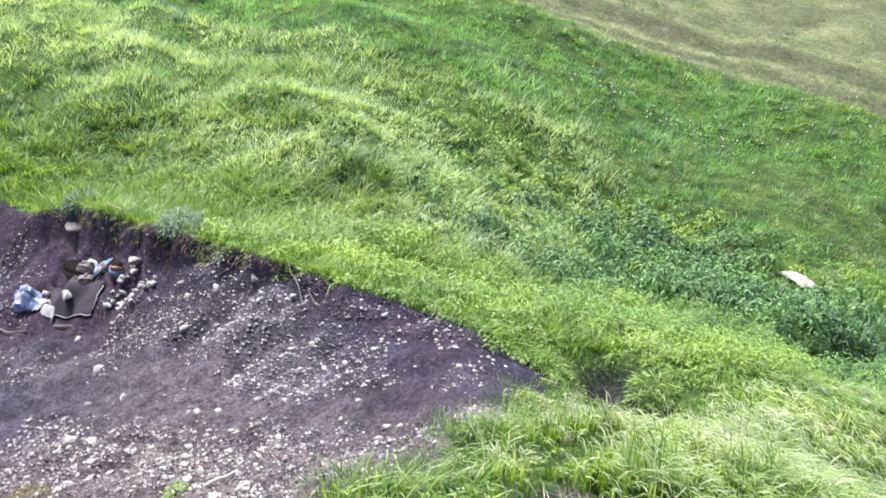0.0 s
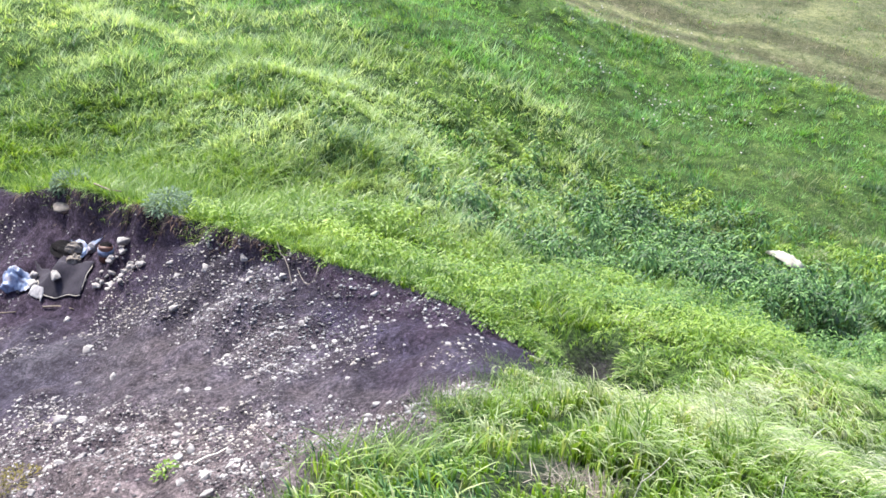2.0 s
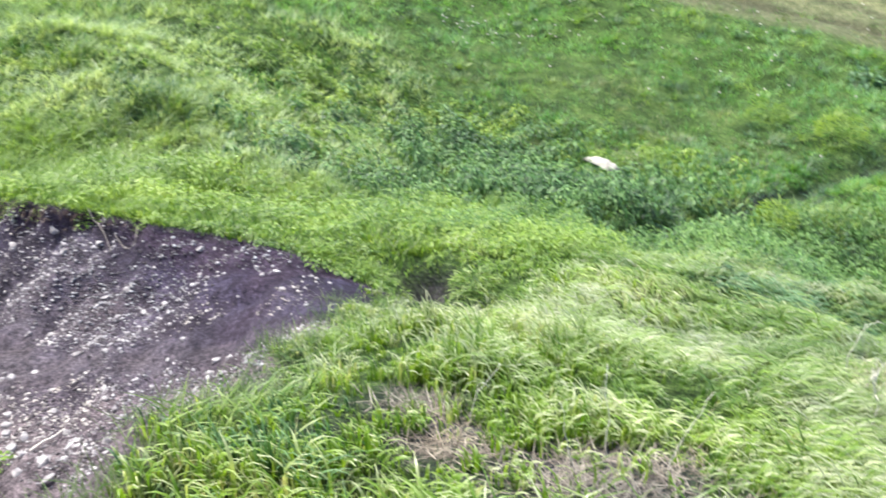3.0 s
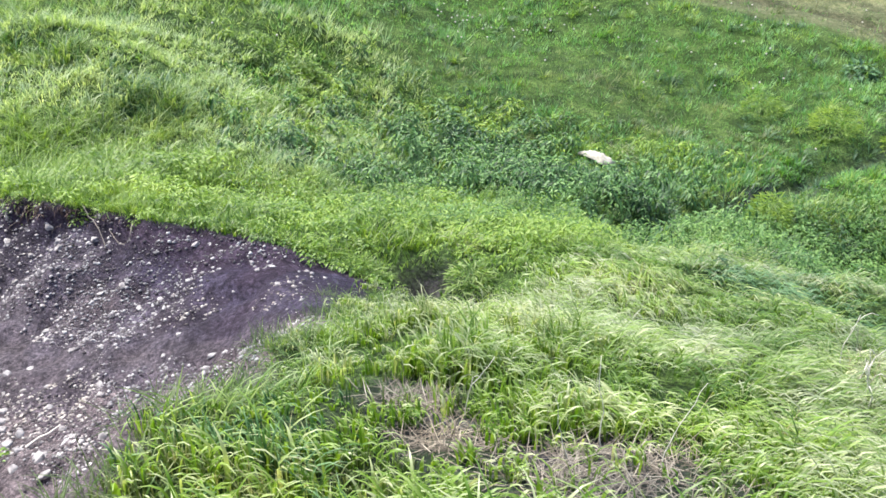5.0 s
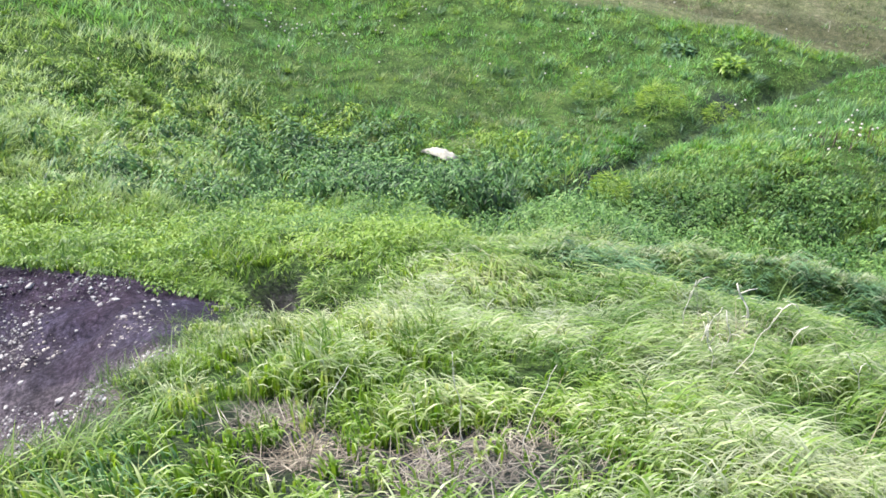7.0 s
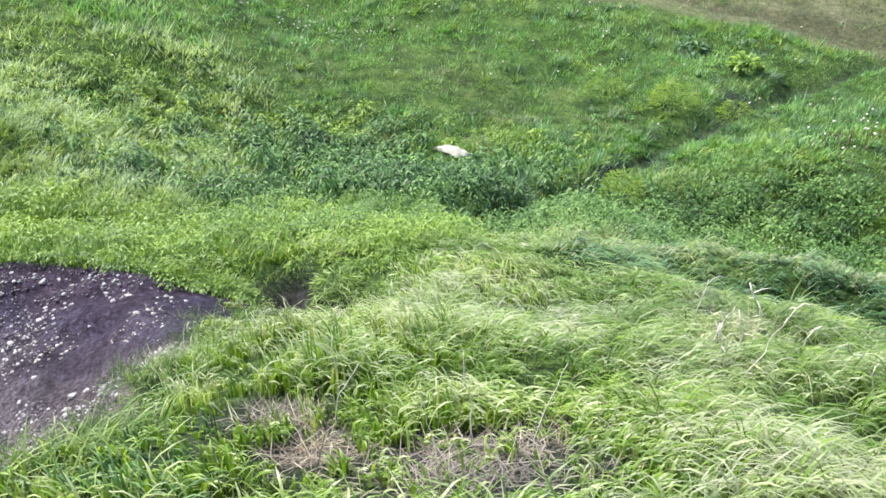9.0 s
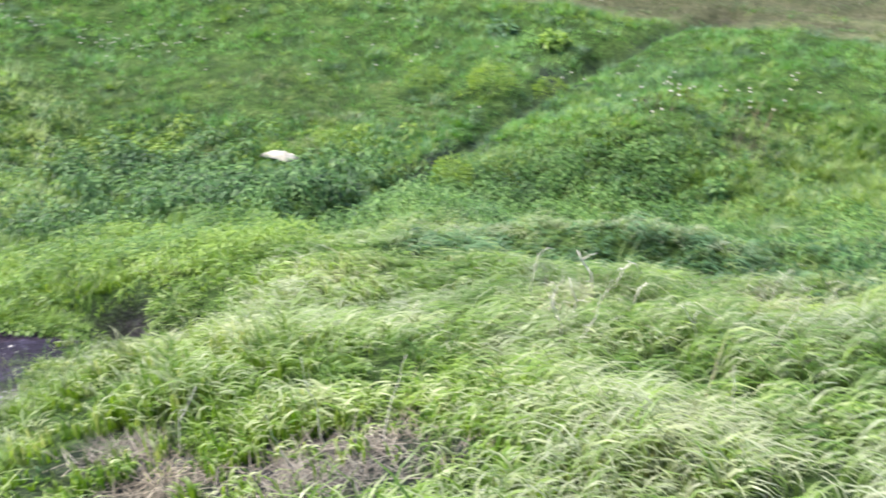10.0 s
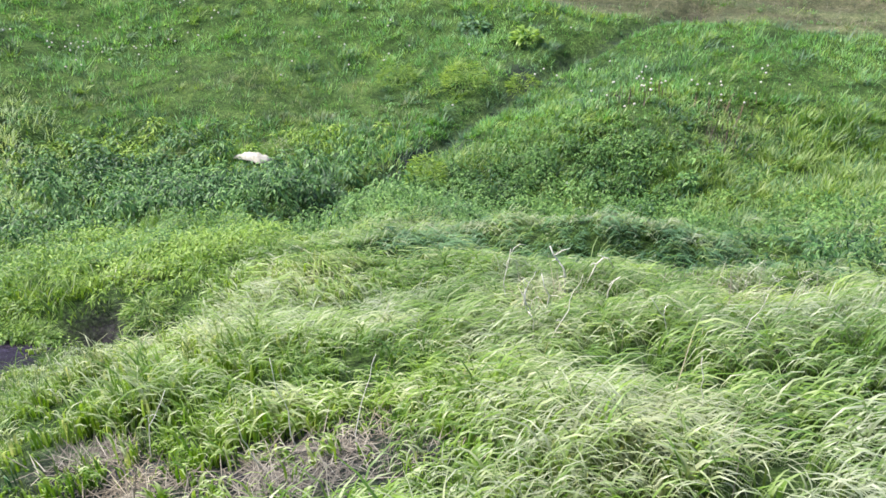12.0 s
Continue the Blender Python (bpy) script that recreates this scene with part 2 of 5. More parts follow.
def hump(x, y, cx, cy, rx, ry, turn=0.0):
    c, s = math.cos(math.radians(turn)), math.sin(math.radians(turn))
    dx, dy = x - cx, y - cy
    return np.exp(-(((dx * c + dy * s) / rx) ** 2) - ((dy * c - dx * s) / ry) ** 2)


SLOPE_Y = (-60, -6, 0, 2.2, 3.2, 6.3, 9.0, 12.0, 15.0, 18.0, 21.0, 26.0, 34.0, 60.0, 400.0)
SLOPE_Z = (9.5, 8.9, 8.35, 7.38, 6.85, 5.05, 3.95, 2.5, 1.1, 0.1, -0.3, -0.35, 0.0, 0.4, 1.0)
# plan of the dug-out: back rim from the tip to the far end, then round the near side
PIT = ((-2.2, 8.72), (-2.6, 8.8), (-4.2, 9.05), (-5.6, 9.25), (-7.4, 9.45), (-9.2, 10.08), (-11.0, 10.7), (-14.0, 11.6), (-19.0, 11.6), (-21.0, 6.0),
       (-16.0, 0.0), (-8.0, -1.0), (-2.6, -0.4), (-1.7, 1.2), (-1.62, 2.4), (-1.8, 3.4), (-1.98, 4.3), (-2.0, 5.2), (-2.15, 6.5), (-2.32, 7.5), (-2.35, 8.3))
DITCH = ((0.2, 12.4), (0.6, 14.0), (1.9, 15.8), (3.1, 17.6), (4.2, 18.8), (5.8, 20.7), (7.6, 22.5), (9.6, 24.0), (12.0, 25.1), (15.0, 26.5))


def from_line(x, y, line, closed=False):
    """The distance from a line in plan, and where along it (in points) the nearest place lies."""
    best, where = np.full(np.shape(x), 1e9), np.zeros(np.shape(x))
    ends = list(line) + ([line[0]] if closed else [])
    for k in range(len(ends) - 1):
        (ax, ay), (bx, by) = ends[k], ends[k + 1]
        lx, ly = bx - ax, by - ay
        u = np.clip(((x - ax) * lx + (y - ay) * ly) / (lx * lx + ly * ly), 0, 1)
        d = np.hypot(x - ax - u * lx, y - ay - u * ly)
        where = np.where(d < best, k + u, where)
        best = np.minimum(best, d)
    return best, where


def in_pit(x, y):
    """Metres inside the dug-out's edge (negative outside), and the place along its edge."""
    inside = np.zeros(np.shape(x), bool)
    for (ax, ay), (bx, by) in zip(PIT, PIT[1:] + PIT[:1]):
        inside ^= ((ay > y) != (by > y)) & (x < (bx - ax) * (y - ay) / (by - ay + 1e-12) + ax)
    d, where = from_line(x, y, PIT, True)
    d = np.where(inside, d, -d) + 0.2 * wave(x, y, 1.0, 18) * (where > 9) * (where < len(PIT) - 1.5)
    d = d + (where < 8) * (0.09 + 0.06 * step(-7.5, -6, x)) * (wave(x, y, 0.6, 24) + 0.65 * wave(x, y, 0.27, 25))
    return d + 0.09 * wave(x, y, 0.9, 14) + 0.08 * wave(x, y, 0.4, 5) + 0.04 * wave(x, y, 0.17, 6), where


def track_side(x, y):
    """Metres beyond the near edge of the far track, which runs askew over the plan."""
    return (y + 0.5 * x + 0.16 * np.clip(x - 10, 0, 14) + 0.5 * np.clip(-x - 2, 0, 40) - 32.8) * 0.894 + 0.5 * wave(x, y, 5, 21) + 0.25 * wave(x, y, 1.3, 22)


def lumps(x, y):
    """Hummocks of old turf, somewhat drawn out askew."""
    u, v = 0.8 * x - 0.6 * y + 0.6 * wave(x, y, 1.5, 8), 0.6 * x + 0.8 * y + 0.6 * wave(x, y, 1.5, 9)
    return 0.8 * np.tanh(2.0 * wave(0.4 * u, v, 1.9, 4)) + 0.35 * wave(0.65 * u, v, 0.9, 7)


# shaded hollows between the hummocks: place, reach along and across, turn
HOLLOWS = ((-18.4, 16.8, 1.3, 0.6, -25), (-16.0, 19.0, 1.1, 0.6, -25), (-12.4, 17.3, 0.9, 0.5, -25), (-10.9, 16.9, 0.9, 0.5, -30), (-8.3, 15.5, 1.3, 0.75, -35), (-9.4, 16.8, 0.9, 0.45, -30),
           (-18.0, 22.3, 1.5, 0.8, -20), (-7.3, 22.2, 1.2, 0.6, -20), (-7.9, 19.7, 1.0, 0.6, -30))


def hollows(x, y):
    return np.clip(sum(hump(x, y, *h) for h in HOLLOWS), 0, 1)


def hill(x, y):
    """The grown-over ground without the dug-out."""
    z = np.interp(y + 0.4 * wave(x, y, 6, 1), SLOPE_Y, SLOPE_Z)
    z = z - 0.22 * np.clip(x - 2, 0, 4.5) * step(2.5, 5, y) * (1 - step(13, 18, y))
    z = z - 0.6 * hump(x, y, -1.65, 8.1, 1.4, 1.2) + 0.1 * hump(x, y, -9.2, 10.2, 1.8, 1.2)
    z = z - 0.3 * step(0.9, 1.9, -x) * step(2.5, 4, y) * (1 - step(6, 8, y)) - 0.4 * step(9.5, 14, -x) * (1 - step(14, 20, y))
    z = z + 0.7 * hump(x, y, 10.5, 19.5, 6.0, 2.4, 35) - 0.25 * hump(x, y, 0.6, 12.2, 1.2, 1.2)
    z = z + 0.36 * hump(x, y, 4.8, 9.9, 2.2, 0.7, -6) - 0.5 * hump(x, y, 4.4, 8.6, 1.9, 0.65, -6) + 0.25 * hump(x, y, 1.8, 9.1, 0.8, 0.4) - 0.12 * hump(x, y, 1.75, 8.4, 0.6, 0.3)
    z = z + 0.35 * np.exp(-((track_side(x, y) + 1.2) / 1.5) ** 2)
    z = z + 2.5 * step(2.5, 13, -x) * step(9.6, 17.5, y - 0.22 * np.clip(-x - 5, 0, 9)) * (1 - 0.55 * step(25, 38, y))
    z = z - 0.42 * hump(x, y, -1.8, 8.98, 0.36, 0.3) - 0.34 * hump(x, y, -1.25, 8.3, 0.28, 0.26)
    rough = step(3.0, 9.0, y)
    z = z + (0.08 + 0.08 * rough) * wave(x, y, 2.3, 2) + 0.06 * wave(x, y, 0.9, 3)
    lumpy = step(12, 14, y) * (1 - step(22, 26, y) * (1 - step(5, 9, -x))) * (1 - step(34, 40, y)) * step(2, 5, -x)
    z = z + lumpy * 0.18 * lumps(x, y)
    for hx, hy, reach, across, turn in HOLLOWS:
        z = z - 0.2 * hump(x, y, hx, hy, reach, across, turn) + 0.2 * hump(x, y, hx * 1.05, hy * 1.05, 1.1 * reach, 0.7, turn)
    d, along = from_line(x, y, DITCH)
    z = z - 0.95 * np.exp(-((d / (0.62 - 0.27 * step(2.2, 3.5, along))) ** 2)) * step(0, 1.2, along) * (1 - 0.6 * step(2.2, 3.5, along))
    ruts = np.abs(track_side(x, y) - 1.7), np.abs(track_side(x, y) - 3.6)
    for rut in ruts:
        z = z - 0.09 * np.exp(-((rut / 0.3) ** 2))
    return z


def ground_height(x, y):
    x, y = np.asarray(x, float), np.asarray(y, float)
    z = hill(x, y)
    d, where = in_pit(x, y)
    floor = np.maximum(3.3 + 0.33 * (x + 5.5), 1.3) + 0.06 * wave(x, y, 1.4, 11) + 0.08 * wave(x, y, 0.45, 12) + 0.05 * wave(x, y, 0.19, 13)
    floor = np.minimum(floor, z - 0.12)
    back = where < 8.0
    wide = np.where(back, 1.5 * (1 + 0.28 * wave(x, y, 0.8, 15)), 1.3)
    s = np.clip(d / wide, 0, 1)
    lip = 0.25 - 0.08 * step(-8.5, -7, x)
    cut = np.where(back, lip * step(0, 0.14, s) + (1 - lip) * (1 - (1 - s) ** 1.7), step(0, 1, s))
    z = z + np.where(back, step(0.05, 0.3, d) * (1 - step(0.9, 1.6, d)) * (0.14 * wave(x, y, 0.38, 16) + 0.07 * wave(x, y, 0.17, 17)), 0)
    return np.where(d > 0, z + (floor - z) * np.clip(cut, 0, 1), z)


# ---- ground: one sheet out to the horizon ----
def spaced(parts):
    out = []
    for a, b, d in parts:
        out.append(np.arange(a, b, d))
    return np.concatenate(out)


def mesh_from(name, verts, quads, mat):
    me = bpy.data.meshes.new(name)
    verts, quads = np.asarray(verts, np.float32), np.asarray(quads, np.int32)
    me.vertices.add(len(verts))
    me.vertices.foreach_set("co", verts.ravel())
    n = quads.shape[1]
    me.loops.add(quads.size)
    me.loops.foreach_set("vertex_index", quads.ravel())
    me.polygons.add(len(quads))
    me.polygons.foreach_set("loop_start", np.arange(0, quads.size, n, dtype=np.int32))
    me.update(calc_edges=True)
    me.materials.append(mat)
    return me


def smooth(me):
    me.polygons.foreach_set("use_smooth", np.ones(len(me.polygons), bool))
    return me


far = np.array([60, 80, 110, 160, 240, 400, 700, 1200, 2000.0])
gx = np.concatenate([-far[::-1], spaced([(-50, -26, 2.0), (-26, -13, 0.3), (-13, -1.0, 0.075), (-1.0, 8, 0.15), (8, 24, 0.3), (24, 50, 1.5)]), far])
gy = np.concatenate([-far[::-1], spaced([(-50, -4, 2.0), (-4, 3.5, 0.25), (3.5, 11.5, 0.07), (11.5, 20, 0.15), (20, 40, 0.3), (40, 58, 1.5)]), far])
X, Y = np.meshgrid(gx, gy)
flat_x, flat_y = X.ravel(), Y.ravel()
rows_n, cols_n = X.shape
corner = (np.arange(rows_n - 1)[:, None] * cols_n + np.arange(cols_n - 1)[None, :]).ravel()
quads = np.stack([corner, corner + 1, corner + cols_n + 1, corner + cols_n], 1)
ground_mesh_z = ground_height(flat_x, flat_y)
ground_mesh = smooth(mesh_from("ground", np.stack([flat_x, flat_y, ground_mesh_z], 1), quads, GROUND))
inside, edge_at = in_pit(flat_x, flat_y)
ragged_edge = inside + 0.2 * np.clip(wave(flat_x, flat_y, 0.5, 63) + 0.2, 0, 1) * (edge_at > 9)
soil = step(-0.12, 0.05, ragged_edge)
for bx, by, br in ((0.05, 2.85, 0.7), (-0.7, 3.1, 0.5), (1.9, 16.0, 0.5), (4.0, 18.6, 0.9), (8.0, 22.9, 0.7), (-1.8, 9.0, 0.4), (-1.25, 8.3, 0.32), (10.0, 16.3, 0.35), (10.9, 16.0, 0.25), (7.4, 17.0, 0.3)):
    soil = np.maximum(soil, 0.85 * hump(flat_x, flat_y, bx, by, br, br))
d_line, on_line = from_line(flat_x, flat_y, DITCH)
soil = np.maximum(soil, 0.4 * np.exp(-((d_line / 0.22) ** 2)) * step(1.5, 2.5, on_line))
pale = step(0.5, 3.0, 3.2 - 0.55 * (flat_y - 4.6) + 0.5 * wave(flat_x, flat_y, 1.5, 31) + 0.25 * wave(flat_x, flat_y, 0.4, 32) - 0.12 * (flat_x + 5) ** 2 * 0.3)
pale = np.clip(np.maximum(pale * step(5.9, 7.4, 13.1 - flat_y) * 0.85, 0.16 + 0.3 * wave(flat_x, flat_y, 2.2, 33) - 0.8 * (1 - step(0.8, 2.0, inside))), 0, 1)
pale = np.maximum(pale, (0.27 + 0.3 * wave(flat_x, flat_y, 0.9, 34)) * hump(flat_x, flat_y, -6.3, 7.7, 2.2, 1.1, -10)) * step(-0.4, 0.0, inside)
pale = np.maximum(pale, np.clip(1.1 * hump(flat_x, flat_y, -5.0, 5.9, 2.6, 0.65, 4) + 0.4 * wave(flat_x, flat_y, 0.5, 79), 0, 1) * step(0.0, 0.3, inside) * (flat_y < 7))
pale = np.maximum(pale, (0.75 + 0.3 * wave(flat_x, flat_y, 0.4, 39)) * (edge_at > 12.2) * (edge_at < 18.2) * step(-0.5, -0.05, inside) * (1 - step(0.5, 1.3, inside)))
depth = hill(flat_x, flat_y) - ground_mesh_z
# Dark topsoil band below the rim, with the overhang's shade in it.
dark_soil = step(-0.05, 0.05, inside) * (edge_at < 9) * (1 - step(0.15 + 0.2 * step(7, 9, -flat_x), 0.4 + 0.4 * step(7, 9, -flat_x), depth + 0.22 * wave(flat_x, flat_y, 0.6, 35) + 0.1 * wave(flat_x, flat_y, 0.2, 36) - 0.12 * step(6, 10, -flat_x)))
# Soil darker towards the left end and back wall.
dark_end = step(7.6, 9.6, -flat_x + 0.6 * wave(flat_x, flat_y, 1.1, 37)) * step(7.9, 9.3, flat_y + 0.3 * wave(flat_x, flat_y, 0.5, 38)) * step(0, 0.2, inside)
dark_soil = np.maximum(dark_soil, dark_end * (1 - 0.6 * step(12.0, 13.5, -flat_x)))
# Dark soil in the tip holes; their shadow is coloured in too.
dark_soil = np.maximum(dark_soil, np.clip(1.5 * hump(flat_x, flat_y, -1.8, 9.0, 0.6, 0.5) + 1.5 * hump(flat_x, flat_y, -1.25, 8.3, 0.4, 0.35), 0, 1))
berm = (1 - step(6.2, 7.0, flat_y + 0.25 * (flat_x + 5) * (flat_x > -5) + 0.3 * wave(flat_x, flat_y, 0.8, 75))) * step(0.1, 0.4, inside)
dark_soil = np.maximum(dark_soil, np.clip(0.75 * hump(flat_x, flat_y, -3.3, 7.4, 0.75, 0.4, 10) + 0.4 * wave(flat_x, flat_y, 0.3, 72), 0, 0.8) * hump(flat_x, flat_y, -3.3, 7.4, 1.2, 0.8))
dark_soil = np.maximum(dark_soil, 0.45 * berm * step(0.25, 0.55, wave(flat_x, flat_y, 0.55, 76) + 0.4 * wave(flat_x, flat_y, 0.2, 77)))
dry = np.clip(1.1 * hump(flat_x, flat_y, -8.2, 7.6, 3.2, 1.2, -8) + 1.0 * hump(flat_x, flat_y, -4.9, 6.95, 2.0, 0.3, 2) + 0.45 * hump(flat_x, flat_y, -6.6, 8.7, 1.2, 0.6) + 0.5 * hump(flat_x, flat_y, -3.2, 7.4, 0.7, 0.3, 10), 0, 1) * (0.8 + 0.35 * wave(flat_x, flat_y, 0.7, 78))
for key, values in (("soil", soil), ("dry", np.clip(dry, 0, 1)), ("dark_soil", 0.9 * dark_soil), ("track", step(-0.6, 0.8, track_side(flat_x, flat_y))), ("pale", pale), ("streak", 0.5 + 0.5 * np.clip(wave(1.6 * track_side(flat_x, flat_y), 0.12 * (flat_x - 0.5 * flat_y), 1.0, 81) - 1.2 * np.exp(-(((track_side(flat_x, flat_y) - 1.7) / 0.4) ** 2)) - 1.2 * np.exp(-(((track_side(flat_x, flat_y) - 3.6) / 0.4) ** 2)), -1, 1))):
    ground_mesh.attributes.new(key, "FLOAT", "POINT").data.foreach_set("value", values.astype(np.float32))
ground = tagged(new("ground", ground_mesh), "grassy slope with a dug-out of bare dark soil", "ground", kind="structure")


# ---- grass and weeds ----
rng = np.random.default_rng(7)


def sector(count, near, far_off, power, left=-53, right=44):
    """Random places in plan in a sector in front of the bank, thinning out with distance."""
    u = rng.random(count)
    e = 2 - power
    r = (near**e + u * (far_off**e - near**e)) ** (1 / e)
    b = np.radians(rng.uniform(left, right, count))
    return r * np.sin(b), r * np.cos(b)


def blade_mesh(name, mat, x, y, length, width, heading, lean, bend, segs, sink=0.02, power=0.85, arch=None, late=0.0):
    """Grass blades: each a tapering strip that starts near upright and arches over towards its heading; arch says how far the bend gathers at mid-length."""
    n = len(x)
    root = np.stack([x, y, ground_height(x, y) - sink], 1)
    ahead = np.stack([np.cos(heading), np.sin(heading), np.zeros(n)], 1)
    twist = heading + np.pi / 2 + rng.normal(0, 0.35, n)
    across = np.stack([np.cos(twist), np.sin(twist), rng.normal(0, 0.18, n)], 1)
    verts = np.zeros((n, segs + 1, 2, 3))
    spot = root.copy()
    for k in range(segs + 1):
        s = k / segs
        if k:
            s_mid = (k - 0.5) / segs
            curl = s_mid**power if arch is None else (1 - arch) * s_mid**power + arch * step(0.15 + late, 0.85 + 0.5 * late, s_mid)
            a = lean + bend * curl
            spot = spot + (length / segs)[:, None] * (np.sin(a)[:, None] * ahead + np.cos(a)[:, None] * np.array((0, 0, 1.0)))
        w = width * (0.75 + 0.5 * s if s < 0.4 else 0.95 * (1 - ((s - 0.4) / 0.6) ** 1.6) + 0.06)
        verts[:, k, 0], verts[:, k, 1] = spot - 0.5 * w[:, None] * across, spot + 0.5 * w[:, None] * across
    base = (np.arange(n) * (segs + 1) * 2)[:, None]
    k = np.arange(segs)[None, :] * 2
    quads = np.stack([base + k, base + k + 1, base + k + 3, base + k + 2], 2).reshape(-1, 4)
    return smooth(mesh_from(name, verts.reshape(-1, 3), quads, mat))


def leaf_mesh(name, mat, spot, way, tilt, length, width):
    """Leaves: each folded along its midrib, from spot towards way, rising by tilt."""
    n = len(spot)
    out = np.stack([np.cos(way) * np.cos(tilt), np.sin(way) * np.cos(tilt), np.sin(tilt)], 1)
    side = np.stack([-np.sin(way), np.cos(way), np.zeros(n)], 1)
    up = np.cross(out, side)
    v = np.zeros((n, 4, 3))
    l, w = length[:, None], width[:, None]
    v[:, 0] = spot
    v[:, 1] = spot + 0.45 * l * out - 0.5 * w * side + 0.12 * w * up
    v[:, 2] = spot + l * out - 0.18 * l * np.array((0, 0, 1.0))
    v[:, 3] = spot + 0.45 * l * out + 0.5 * w * side + 0.12 * w * up
    b = (np.arange(n) * 4)[:, None]
    q = np.concatenate([b + np.array([[0, 1, 2]]), b + np.array([[0, 2, 3]])])
    return mesh_from(name, v.reshape(-1, 3), q, mat)


def set_tone(me, values):
    me.attributes.new("tone", "FLOAT", "POINT").data.foreach_set("value", np.asarray(values, np.float32).ravel())
    return me


def weeds_at(x, y):
    """Share of low leafy weeds: along the dug-out's rim, in the hollow and past the ditch."""
    rim = step(8.8, 9.5, y) * (1 - step(11.6, 13.6, y + 0.12 * x)) * step(-9.5, -7.0, x) * (1 - step(-0.8, 0.8, x))
    green = step(10.2, 11.4, y) * (1 - step(14.5, 16.0, y)) * step(-4.6, -3.0, x) * (1 - step(0.0, 1.2, x))
    strip = 0.8 * hump(x, y, -7.5, 21.0, 2.6, 0.8, -20) + 0.5 * hump(x, y, 0.3, 20.3, 2.5, 0.7, -8) + 1.1 * hump(x, y, -2.8, 21.2, 2.6, 0.8, -20) + 0.9 * hump(x, y, -5.9, 18.4, 1.1, 1.5)
    return np.clip((0.85 * rim + 0.5 * green + strip) * (0.85 + 0.9 * wave(x, y, 0.8, 57)), 0, 1)


def herbs_at(x, y):
    """Share of mid-green broad-leaved herbs: past the ditch, in the hollow and beside the bank."""
    past = 1.6 * hump(x, y, 4.6, 14.2, 3.4, 1.9, 15) + 0.7 * hump(x, y, 8.2, 11.5, 2.2, 1.3)
    green = step(10.2, 11.4, y) * (1 - step(14.8, 16.2, y)) * step(-4.6, -3.0, x) * (1 - step(0.2, 1.4, x))
    return np.clip((past + 0.45 * green) * (0.9 + 0.7 * wave(x, y, 0.9, 97)), 0, 1)


def nettles_at(x, y):
    """Share of dark nettles: the thicket in the hollow, the ditch's head and a few stands beside the bank."""
    n = hump(x, y, -2.7, 19.4, 3.2, 1.6, -20) + hump(x, y, -0.4, 17.5, 2.3, 1.4, -20) + 0.85 * hump(x, y, 1.2, 15.6, 1.3, 0.9)
    n = n + 0.75 * hump(x, y, -4.7, 15.6, 1.7, 0.9, -15) + 0.5 * hump(x, y, 5.4, 14.0, 3.0, 1.5, 15) * step(-0.1, 0.4, wave(x, y, 1.0, 50)) + 0.9 * hump(x, y, 7.4, 7.5, 1.1, 1.4)
    return np.clip(n * (1.0 + 0.7 * wave(x, y, 1.3, 48)) - 1.5 * hump(x, y, 0.22, 18.7, 0.6, 0.8), 0, 1)


